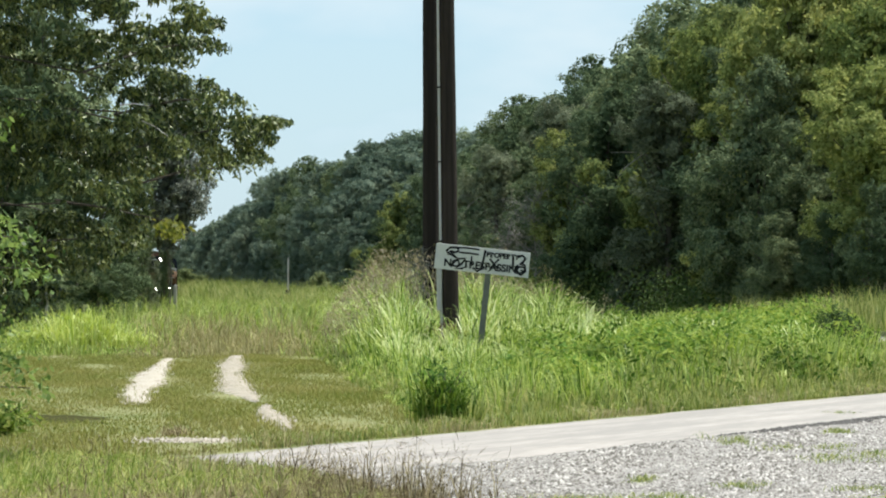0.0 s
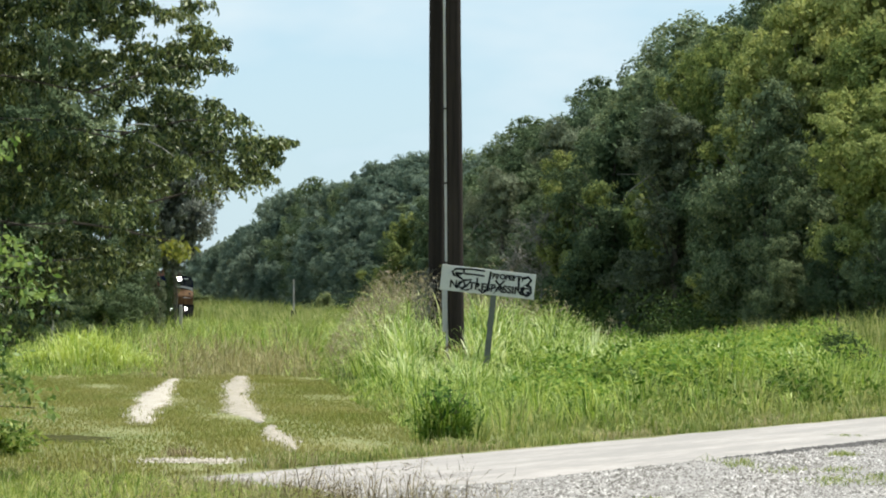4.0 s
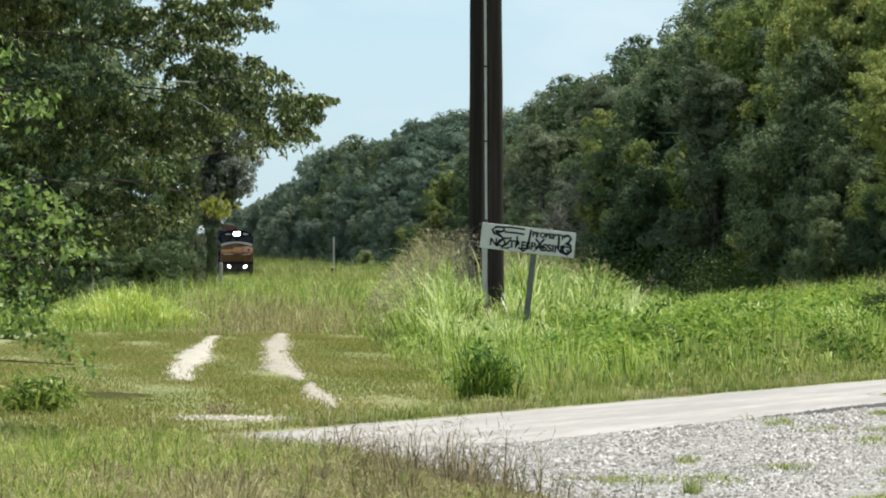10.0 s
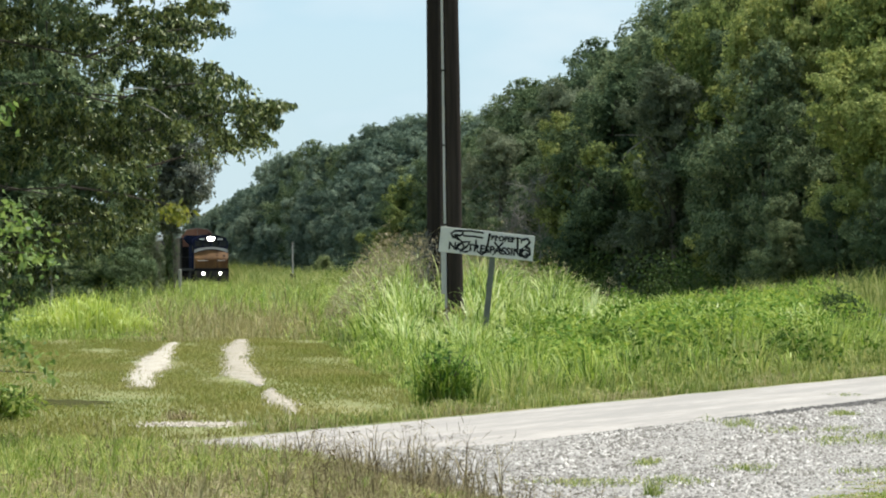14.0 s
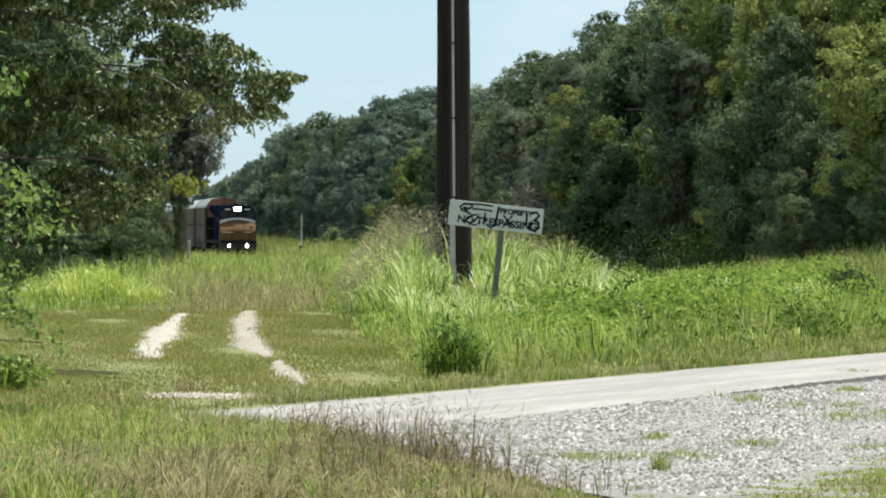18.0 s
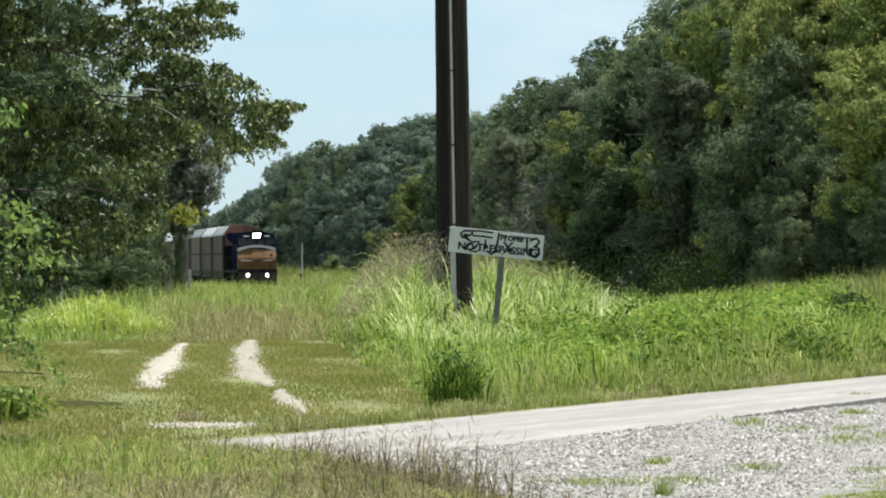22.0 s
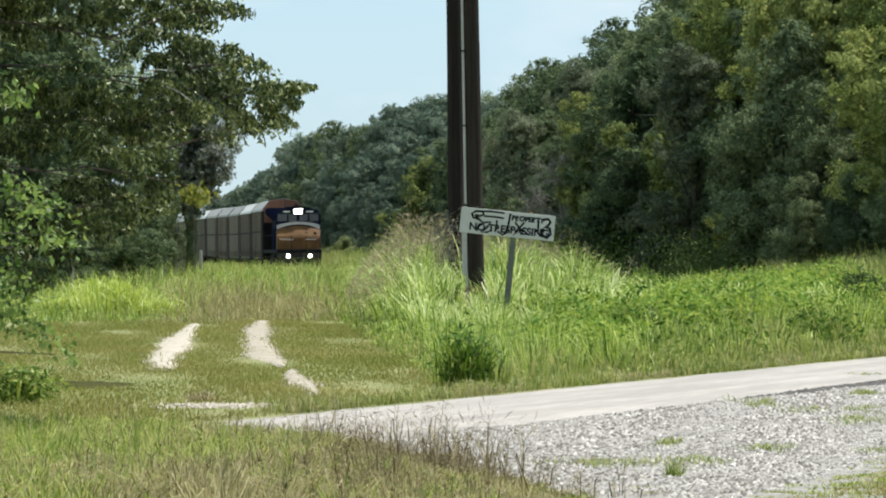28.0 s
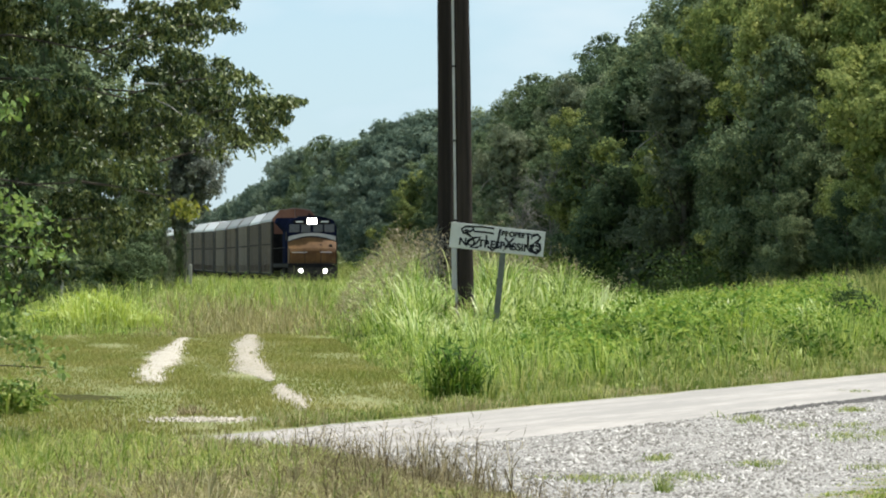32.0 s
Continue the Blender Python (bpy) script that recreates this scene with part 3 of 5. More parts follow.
# ---- plants ----
def make_tree(rng, height, spread, base, n_lobes, n_leaves, leaf, mat, label, trunk_r=0.18, dense=0.8, dead=0):
    """A broadleaf tree: tapered trunk, limbs and a crown of lobes, each of leafy puffs."""
    tree = thing("tree", label, "tree", "trees along the railway")
    bm = bmesh.new()
    tube(bm, [(0, 0, -0.1), (0.1, 0.05, height * 0.25), (-0.1, 0.1, height * 0.5), (0.1, 0, height * 0.8)], [trunk_r * 1.3, trunk_r, trunk_r * 0.7, trunk_r * 0.2])
    part("trunk", bm, M_BARK, tree)
    # a ragged shell of small leafy puffs, swelling and shrinking round the crown
    q = n_lobes * 2
    u = rng.uniform(base, 1.0, q)
    a = rng.uniform(0, 2 * np.pi, q)
    ph = rng.uniform(0, 2 * np.pi, 3)
    prof = np.sin(np.pi * np.clip((u - base + 0.2) / (1.22 - base), 0.02, 1)) ** 0.5
    swell = 0.72 + 0.18 * np.sin(3 * a + ph[0] + 6 * u) + 0.15 * np.sin(5 * a + ph[1] - 13 * u) + 0.12 * np.sin(19 * u + ph[2] + 2 * a)
    r = spread * prof * swell * rng.uniform(0.4, 1.0, q) ** 0.4
    lobes = np.stack([np.cos(a) * r, np.sin(a) * r, u * height * 0.92], 1)
    size = spread * (0.10 + 0.20 * rng.random(q) ** 1.5)
    per = 17
    m = q * per
    own = np.repeat(np.arange(q), per)
    out = ball(rng, m) + np.array((0, 0, 0.25))
    centre = lobes[own] + out * (size[own] * rng.uniform(0.7, 1.05, m))[:, None]
    rad = size[own] * (0.12 + 0.26 * rng.random(m) ** 1.4)
    bm = bmesh.new()
    for c in lobes[:n_lobes]:
        z0 = max(0.12 * height, c[2] * 0.6)
        tube(bm, [(0, 0, z0), tuple(c * np.array((0.5, 0.5, 0.88))), tuple(c)], [trunk_r * 0.3, trunk_r * 0.16, 0.015], 5)
    tube(bm, [(0, 0, 0.1 * height), (0, 0, 0.4 * height), (0, 0, 0.75 * height)], [trunk_r * 0.5, trunk_r * 0.4, trunk_r * 0.15], 5)
    part("limb", bm, M_BARK, tree)
    pick = rng.choice(m, n_leaves, p=rad ** 1.8 / (rad ** 1.8).sum())
    b = ball(rng, n_leaves)
    pos = centre[pick] + b * (rad[pick] * np.abs(1 + 0.3 * rng.normal(size=n_leaves)))[:, None] * np.array((1, 1, dense))
    way = centre[pick] * np.array((1, 1, 0)) / (np.linalg.norm(centre[pick, :2], axis=1)[:, None] + 0.1)
    v, f = leaves(rng, pos, leaf * rng.uniform(0.5, 1.4, n_leaves), 0.6, 0.35, facing=b * 0.5 + 0.6 * out[pick] + 0.25 * way + np.array((0, 0, 0.2)))
    # larger hidden inner leaves, added to block light leaking through the crown
    q = n_leaves // 7
    k = rng.integers(0, m, q)
    v2, f2 = leaves(rng, centre[k] * np.stack([rng.uniform(0.1, 0.75, q)] * 2 + [rng.uniform(0.8, 1, q)], 1), leaf * rng.uniform(1.8, 3.0, q), 0.7, 0.3)
    v = np.concatenate([v, v2])
    v[:, 2] *= height / np.percentile(v[:, 2], 99.9)
    mesh_np("crown", v, np.concatenate([f, f2 + 4 * n_leaves]), mat, tree)
    for k in range(dead):
        c = lobes[rng.integers(0, len(lobes))] * np.array((1.1, 1.1, 0.8))
        for j in range(3):
            e = c + rng.normal(0, 0.9, 3) + np.array((0, 0, 0.2))
            bm = tube(bmesh.new(), [tuple(c), tuple((c + e) / 2 + rng.normal(0, .15, 3)), tuple(e)], [0.05, 0.032, 0.012], 4)
            part("dead_branch", bm, M_DEADWOOD, tree, "bare bleached branch")
    return tree


def dead_tree(rng, x, y, height, spread):
    """A bare bleached small tree: a forked trunk and a mesh of fine twigs."""
    tree = thing("dead_tree", "bare bleached grey dead tree tangled with twigs", "tree", "trees along the railway", pose(x, y, 0))
    part("trunk", tube(bmesh.new(), [(0, 0, -0.1), (0.1, 0, height * 0.4), (-0.05, 0.1, height * 0.75), (0.1, 0, height)], [0.06, 0.045, 0.03, 0.01], 7), M_DEADWOOD, tree)
    for k in range(34):
        z = height * rng.uniform(0.3, 0.95)
        a, r = rng.uniform(0, 2 * np.pi), spread * rng.uniform(0.5, 1.3)
        tip = Vector((math.cos(a) * r, math.sin(a) * r, z + rng.uniform(0.0, 1.2)))
        bm = tube(bmesh.new(), [(0, 0, z), tuple(tip * 0.5 + Vector((0, 0, z * 0.5))), tuple(tip)], [0.026, 0.018, 0.008], 5)
        for j in range(16):
            p = Vector((0, 0, z)).lerp(tip, rng.uniform(0.35, 1))
            e = p + Vector(rng.normal(0, 0.42, 3)) + Vector((0, 0, -0.1))
            tube(bm, [tuple(p), tuple(p.lerp(e, 0.5) + Vector(rng.normal(0, 0.05, 3))), tuple(e)], [0.011, 0.009, 0.005], 3)
        part("branch", bm, M_DEADWOOD, tree)


def build_woods():
    rng = np.random.default_rng(11)
    kinds = [make_tree(rng, 12, 4.0, 0.10, 30, 46000, 0.14, M_LEAF, "tall dark-green oak in the wood edge", 0.22),
             make_tree(rng, 12, 3.3, 0.08, 26, 42000, 0.13, M_LEAF, "dense dark-green elm in the wood edge", 0.2),
             make_tree(rng, 12, 3.6, 0.10, 26, 42000, 0.15, M_LEAF2, "yellow-green ash beside the railway", 0.2),
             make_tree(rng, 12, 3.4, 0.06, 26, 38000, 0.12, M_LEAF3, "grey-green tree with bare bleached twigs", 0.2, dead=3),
             make_tree(rng, 12, 4.4, 0.05, 32, 48000, 0.14, M_LEAF, "broad dark-green tree hung with creepers", 0.25)]
    kinds.append(make_tree(rng, 12, 3.8, 0.08, 26, 40000, 0.17, M_LEAFMIDHAZE, "oak in the distant wood edge, leaves tinted for haze", 0.2))
    kinds.append(make_tree(rng, 12, 4.0, 0.06, 26, 26000, 0.22, M_LEAFHAZE, "tree at the wood's far end, leaves paled for haze", 0.2))
    bright = make_tree(rng, 12, 3.8, 0.28, 24, 40000, 0.15, M_LEAF4, "yellow-green tree with leaf colour brightened as sunlit beside the railway crossing", 0.2)
    bright.matrix_world = pose(20.5, 199, 0)
    home = []
    rows = ((11.0, [180, 240, 280, 340, 440, 520, 560, 620, 660, 720], [12.5, 13, 12, 11.6, 13, 13.3, 12.5, 11.8, 12.6, 13]),
            (15.5, [180, 220, 300, 320, 360, 400, 440, 480, 560, 600, 650, 700, 790], [14.5, 15.2, 14.4, 13.4, 12.6, 12.8, 13.6, 15.1, 14.9, 14.4, 13.1, 12.3, 13]),
            (21.0, [180, 220, 300, 330, 360, 400, 440, 500, 560, 620, 700], [15, 16.6, 16.8, 16, 15, 14.6, 15.0, 16.0, 15.6, 14.9, 13.8]))
    for y in np.arange(190, 800, 7.2):
        for row, (off, at, tops) in enumerate(rows):
            if rng.random() < (0.3, 0.12, 0.12)[row]:
                continue
            yy = y + rng.uniform(-2.5, 2.5)
            h = float(np.interp(yy, at, tops)) * (rng.uniform(0.42, 0.88), rng.uniform(0.82, 1.03), rng.uniform(0.94, 1.05))[row]
            h *= float(np.interp(yy, [200, 300, 400, 500, 600, 660, 800], [1.07, 1.05, 0.97, 1.0, 1.02, 0.86, 0.78]))
            home.append((float(track_x(yy)) + off + (1.8 if row == 0 and yy > 320 else 0) + rng.uniform(-1.2, 1.2), yy, h, row))
    for x, y, h, w in ((16.2, 186, 10.0, 1.0), (17.8, 192, 12.5, 1.0), (13.4, 236, 14.0, 0.7), (15.4, 208, 15.0, 0.8), (18.6, 204, 16.5, 0.8)):
        o = copy_thing(bright, pose(x, y, 0, 0, 0, 30 * y))
        o.scale = (h / 12 * w, h / 12 * w, h / 12)
    for x, y, h, row in home:
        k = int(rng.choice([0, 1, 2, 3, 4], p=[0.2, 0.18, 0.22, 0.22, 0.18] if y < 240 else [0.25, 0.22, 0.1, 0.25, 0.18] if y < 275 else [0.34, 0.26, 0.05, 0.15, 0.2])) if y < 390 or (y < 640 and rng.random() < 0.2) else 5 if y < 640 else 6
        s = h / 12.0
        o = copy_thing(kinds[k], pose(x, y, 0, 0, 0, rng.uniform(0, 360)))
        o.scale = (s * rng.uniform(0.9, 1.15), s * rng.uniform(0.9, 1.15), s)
    for x, y, h in ((14.7, 184, 4.4), (16.4, 181, 5.4), (13.4, 197, 4.6)):
        o = copy_thing(kinds[4], pose(x, y, 0, 0, 0, 11 * y))
        o.scale = (h / 12, h / 12, h / 12)
    for x, y, h, k in ((-2.4, 380, 8.8, 2), (-0.7, 370, 6.6, 0), (-6.0, 410, 6.4, 5), (-4.0, 395, 4.6, 3), (13.0, 240, 15.0, 2)):
        o = copy_thing(kinds[k], pose(x, y, 0, 0, 0, 23 * y))
        o.scale = (h / 12, h / 12, h / 12)
    for y, h in ((284, 9.6), (297, 8.2)):
        o = copy_thing(kinds[3], pose(float(track_x(y)) + 9.4, y, 0, 0, 0, y))
        o.scale = (h / 12, h / 12, h / 12)
    # trees on the near side of the line, left of the lane
    for x, y, h, k, w in ((-11.4, 165, 8.0, 0, 1.0), (-13.8, 160, 8.6, 1, 1.1), (-16.5, 158, 9, 4, 1.0), (-20, 165, 10, 0, 1.1),
                          (-10.3, 158, 3.9, 4, 1.3), (-9.95, 166, 7.2, 1, 0.6), (-9.75, 176, 3.6, 3, 0.55), (-9.45, 181, 3.3, 1, 0.5), (-10.4, 172, 4.6, 1, 0.8), (-11.6, 150, 4.2, 1, 1.5), (-24, 180, 10, 1, 1.0), (-12.8, 168, 12.5, 4, 0.9), (-16, 172, 13, 0, 1.0)):
        o = copy_thing(kinds[k], pose(x, y, 0, 0, 0, 40 * k + y))
        o.scale = (h / 12 * w, h / 12 * w, h / 12)
        tagged(o, group="trees beside the meadow")
    shrub = make_tree(rng, 3, 1.3, 0.05, 14, 6000, 0.10, M_SAGE, "pale green young willow shrub beside the railway", 0.05)
    tagged(shrub, category="shrub", group="shrubs beside the railway")
    shrub.name = "shrub"
    shrub.matrix_world = pose(float(track_x(408)) + 7.0, 408, 0)
    for k in range(17):
        y = 300 + 9.5 * k + rng.uniform(-3, 3)
        o = copy_thing(shrub, pose(float(track_x(y)) + rng.uniform(5.5, 8.5), y, 0, 0, 0, rng.uniform(0, 360)))
        s = rng.uniform(0.35, 0.8)
        o.scale = (s * 0.9, s * 0.9, s)
    for x, y, w in ((-24.5, 585, 0.9), (-27.2, 610, 1.1), (-30.5, 640, 1.4)):
        o = copy_thing(shrub, pose(x, y, 0, 0, 0, y))
        o.scale = (w * 1.3, w * 1.3, w)
    cedar = make_tree(rng, 8.4, 1.7, 0.45, 60, 52000, 0.075, M_CEDAR, "feathery grey-green cedar at the meadow's edge", 0.03)
    cedar.matrix_world = pose(-8.8, 172, 0, 0, 0, 20)
    tagged(cedar, group="trees beside the meadow")
    # the patterns stand in the wood's back row
    for k, o in enumerate(kinds):
        o.matrix_world = pose(float(track_x(200 + 30 * k)) + 31, 200 + 30 * k, 0, 0, 0, 70 * k)
    dead_tree(rng, 5.5, 262, 7.0, 1.0)
    dead_tree(rng, 4.2, 270, 4.6, 0.7)
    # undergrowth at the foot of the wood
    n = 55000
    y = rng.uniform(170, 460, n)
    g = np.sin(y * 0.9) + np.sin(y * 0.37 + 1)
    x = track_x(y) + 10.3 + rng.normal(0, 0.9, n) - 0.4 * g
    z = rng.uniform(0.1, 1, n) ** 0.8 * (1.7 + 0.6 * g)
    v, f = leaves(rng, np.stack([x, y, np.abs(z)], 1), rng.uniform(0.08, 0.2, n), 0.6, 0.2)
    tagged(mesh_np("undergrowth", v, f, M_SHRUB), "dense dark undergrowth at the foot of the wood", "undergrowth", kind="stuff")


def build_near_tree():
    rng = np.random.default_rng(21)
    tree = thing("tree", "hackberry tree with drooping leafy branches beside the lane", "tree")
    bm = bmesh.new()
    tube(bm, [(-6.4, 47.5, -0.1), (-6.2, 47.4, 1.2), (-6.3, 47.2, 2.6), (-6.0, 47.0, 4.6), (-6.2, 47, 8)], [0.26, 0.2, 0.18, 0.14, 0.05], 12)
    part("trunk", bm, M_BARK, tree)

    def low(x):
        return np.interp(x, [-9, -4.4, -4.0, -3.6, -3.1, -2.75, -2.5, -2.05, -1.6, -1.25], [1.3, 1.2, 1.25, 1.72, 1.95, 2.15, 2.95, 2.80, 2.85, 3.1])

    def right(z):
        return np.interp(z, [0.8, 1.7, 2.0, 2.4, 2.65, 2.8, 2.9, 3.05, 3.2, 3.3, 3.42, 3.6, 3.75, 3.8, 3.92, 4.2, 6, 9],
                         [-3.3, -3.3, -2.9, -2.5, -2.0, -1.6, -1.42, -1.5, -1.24, -1.45, -1.72, -1.9, -2.12, -2.1, -1.85, -1.95, -2.4, -5])
    sprays, limbs = [], bmesh.new()
    boughs = np.stack([rng.uniform(-5.2, -1.3, 95), rng.uniform(44.4, 50, 95), rng.uniform(0.9, 5.0, 95)], 1)
    while len(sprays) < 490:
        bough = boughs[rng.integers(0, 95)] + rng.normal(0, 1, 3) * np.array((0.3, 0.35, 0.10))
        x, z = (bough[0], bough[2]) if len(sprays) < 420 else (rng.uniform(-8.0, -4.5), rng.uniform(1.0, 7.5))
        if x > right(z) - 0.10 or z < low(x) + 0.08:
            continue
        sprays.append((x, bough[1], z))
    # outer boughs reaching over the lane
    for a, b in (((-3.0, 46.6, 2.9), (-1.42, 46.4, 3.22)), ((-2.9, 47, 2.6), (-1.75, 47, 2.83)), ((-2.9, 46.8, 3.3), (-1.75, 46.6, 3.45)),
                 ((-3.2, 47, 3.7), (-2.1, 47.2, 4.0)), ((-4.3, 45.5, 1.75), (-3.75, 45.2, 1.5)), ((-3.9, 46, 2.0), (-3.1, 46, 2.15))):
        tube(limbs, [a, tuple((p + q) / 2 + d for p, q, d in zip(a, b, (0, 0, 0.05))), b], [0.014, 0.009, 0.003], 5)
        sprays += [tuple(p + (q - p) * t + rng.normal(0, 0.05) for p, q in zip(a, b)) for t in np.linspace(0.2, 0.98, 9)]
    sprays = np.array(sprays)
    for c in sprays[:490:9]:
        if c[1] < 47:
            continue
        hub = Vector((-6.1, 47.1, max(1.6, min(6, c[2] + 0.3))))
        c = Vector(c)
        mid = hub.lerp(c, 0.55) + Vector((0, rng.uniform(0.2, 0.7), rng.uniform(-0.1, 0.45)))
        tube(limbs, [hub, hub.lerp(mid, 0.5) + Vector((0, 0.1, rng.uniform(-0.15, 0.15))), mid, mid.lerp(c, 0.5) + Vector((0, 0, 0.06)), c], [0.026, 0.018, 0.011, 0.007, 0.003], 5)
    part("limb", limbs, M_BARK, tree)
    # each spray is a handful of drooping twigs set with hanging leaves
    n = 230000
    per = 7
    inner = np.arange(len(sprays)) < 490
    load = np.where(inner, 1.0, 0.26)
    pick = rng.choice(len(sprays), n, p=load / load.sum())
    twig = rng.integers(0, per, n)
    ways = ball(np.random.default_rng(5), len(sprays) * per).reshape(-1, per, 3) * np.array((1.2, 1.2, 0.3)) + np.array((0.3, 0, 0.08))
    reach = rng.uniform(0.05, 1, n) ** 0.8
    length = np.where(inner, np.random.default_rng(6).uniform(0.12, 0.31, len(sprays)) * (1 - 0.25 * smooth01(sprays[:, 0], -3.2, -2.2)), 0.24)[pick]
    d = ways[pick, twig]
    pos = sprays[pick] + d * (reach * length)[:, None] - np.array((0, 0, 1.0)) * (0.45 * reach ** 2 * length)[:, None] + rng.normal(0, 0.018, (n, 3))
    ok = (pos[:, 0] < right(pos[:, 2]) + 0.05) & (pos[:, 2] > low(pos[:, 0]) - 0.12)
    ok &= rng.random(n) < 1 - 0.5 * smooth01(pos[:, 0], -3.2, -2.1)
    pos, d = pos[ok], d[ok]
    a = rng.uniform(0, 2 * np.pi, len(pos))
    face = np.stack([np.cos(a), np.sin(a), rng.uniform(0.0, 0.9, len(pos))], 1)
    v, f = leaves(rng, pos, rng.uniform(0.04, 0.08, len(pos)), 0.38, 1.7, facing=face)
    # crown continues unseen above, coarser foliage added to shade what hangs below
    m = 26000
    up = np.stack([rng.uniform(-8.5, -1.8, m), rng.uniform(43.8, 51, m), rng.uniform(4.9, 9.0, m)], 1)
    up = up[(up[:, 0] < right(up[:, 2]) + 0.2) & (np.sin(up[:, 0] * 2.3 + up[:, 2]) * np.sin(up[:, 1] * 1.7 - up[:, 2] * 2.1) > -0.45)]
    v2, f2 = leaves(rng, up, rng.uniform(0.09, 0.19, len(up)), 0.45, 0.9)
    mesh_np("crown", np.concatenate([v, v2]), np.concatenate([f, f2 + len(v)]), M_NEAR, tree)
    # one low spray, sunlight painted into its leaves as yellow
    n = 190
    tips = np.array((-2.32, 45.6, 2.27)) + rng.normal(0, 1, (14, 3)) * np.array((0.07, 0.2, 0.03))
    pos = tips[rng.integers(0, 14, n)] + rng.normal(0, 1, (n, 3)) * np.array((0.045, 0.08, 0.035)) - np.array((0, 0, 0.03))
    a = rng.uniform(0, 2 * np.pi, n)
    v, f = leaves(rng, pos, rng.uniform(0.05, 0.09, n), 0.4, 1.4, facing=np.stack([np.cos(a), np.sin(a), np.full(n, 0.6)], 1))
    tagged(mesh_np("yellow_spray", v, f, M_GILT, tree), "spray of leaves painted yellow as sunlit, hanging from the tree", kind="stuff")
    part("twig", tube(bmesh.new(), [(-3.4, 46.2, 2.5), (-2.9, 45.9, 2.42), (-2.32, 45.6, 2.29)], [0.012, 0.009, 0.004], 5), M_BARK, tree)
    for p, q in (((-2.70, 44.4, 3.30), (-2.45, 44.3, 3.29)), ((-2.50, 44.3, 3.16), (-2.27, 44.3, 3.02))):
        m = [(u + w) / 2 for u, w in zip(p, q)]
        part("twig", tube(bmesh.new(), [p, (m[0], m[1], m[2] + 0.015), q], [0.007, 0.006, 0.003], 5), M_FENCE, tree, "bare pale twig")


def build_sapling():
    """A small tree outside the view whose outer twigs reach into it."""
    rng = np.random.default_rng(23)
    tree = thing("tree", "young tree with bright green broad leaves", "tree", m=pose(-4.3, 31, 0))
    bm = tube(bmesh.new(), [(0, 0, -0.1), (0.05, 0, 1.2), (0, 0.1, 2.6), (0.1, 0, 4.2)], [0.09, 0.07, 0.05, 0.02], 8)
    part("trunk", bm, M_BARK, tree)
    sprays = np.stack([rng.uniform(-0.9, 1.5, 80), rng.uniform(-0.9, 0.9, 80), np.where(rng.random(80) < 0.5, rng.uniform(1.25, 2.4, 80), rng.uniform(1.2, 3.9, 80))], 1)
    # four drooping boughs reach furthest
    reach = []
    for a, b, k in (((1.0, 0, 2.78), (1.66, 0.1, 2.66), 5), ((1.1, 0, 2.3), (1.86, 0.1, 1.98), 9), ((1.0, 0.1, 1.95), (1.92, 0, 1.77), 9), ((1.1, 0, 1.85), (1.62, 0, 1.5), 8), ((1.2, -0.1, 1.62), (1.88, -0.1, 1.16), 11)):
        reach += [tuple(p + (q - p) * t + rng.normal(0, 0.035) for p, q in zip(a, b)) for t in np.linspace(0.35, 1, k)]
    sprays = np.concatenate([sprays, np.array(reach)])
    limbs = bmesh.new()
    for c in sprays[::3]:
        tube(limbs, [(0, 0, c[2] - 0.25), (c[0] * 0.5, c[1] * 0.5, c[2] + 0.05), tuple(c)], [0.014, 0.009, 0.003], 5)
    part("limb", limbs, M_BARK, tree)
    n = 3400
    pick = rng.integers(0, len(sprays), n)
    pos = sprays[pick] + rng.normal(0, 1, (n, 3)) * np.array((0.075, 0.10, 0.055))
    v, f = leaves(rng, pos, rng.uniform(0.035, 0.078, n), 0.52, 0.9, facing=np.array((0, 0, 0.6)) + rng.normal(0, 0.5, (n, 3)))
    mesh_np("crown", v, f, M_BRIGHT, tree)


def bare_from(y):
    """x at which the roadside growth ends and the bare ballast verge begins."""
    return np.interp(y, [50, 80, 88, 150, 170], [9, 8.5, 0.0855 * 88, 0.0855 * 150, 0.0855 * 170])


def tall_height(x, y):
    """How high the uncut grass stands."""
    top = 0.75 + 1.15 * smooth01(y, 96, 109) * (1 - 0.85 * smooth01(x, 1.2, 5.0)) + 0.3 * smooth01(x, 1.5, 4) * (1 - smooth01(y, 92, 110))
    top = top + 0.2 * np.exp(-((x + 1.5) / 1.4) ** 2) * smooth01(y, 112, 124)
    top = top * (1 + 0.2 * np.sin(x * 2.9 + y * 0.33) * np.sin(x * 1.25 - y * 0.47 + 1) + 0.12 * np.sin(x * 6.1 - y * 0.9))
    steep = 0.6 + 0.75 * smooth01(y, 94, 114)
    return np.clip(np.minimum(0.15 - 0.6 * road_off(x, y), 0.15 + steep * (x - lane_edge(y))), 0.05, top)


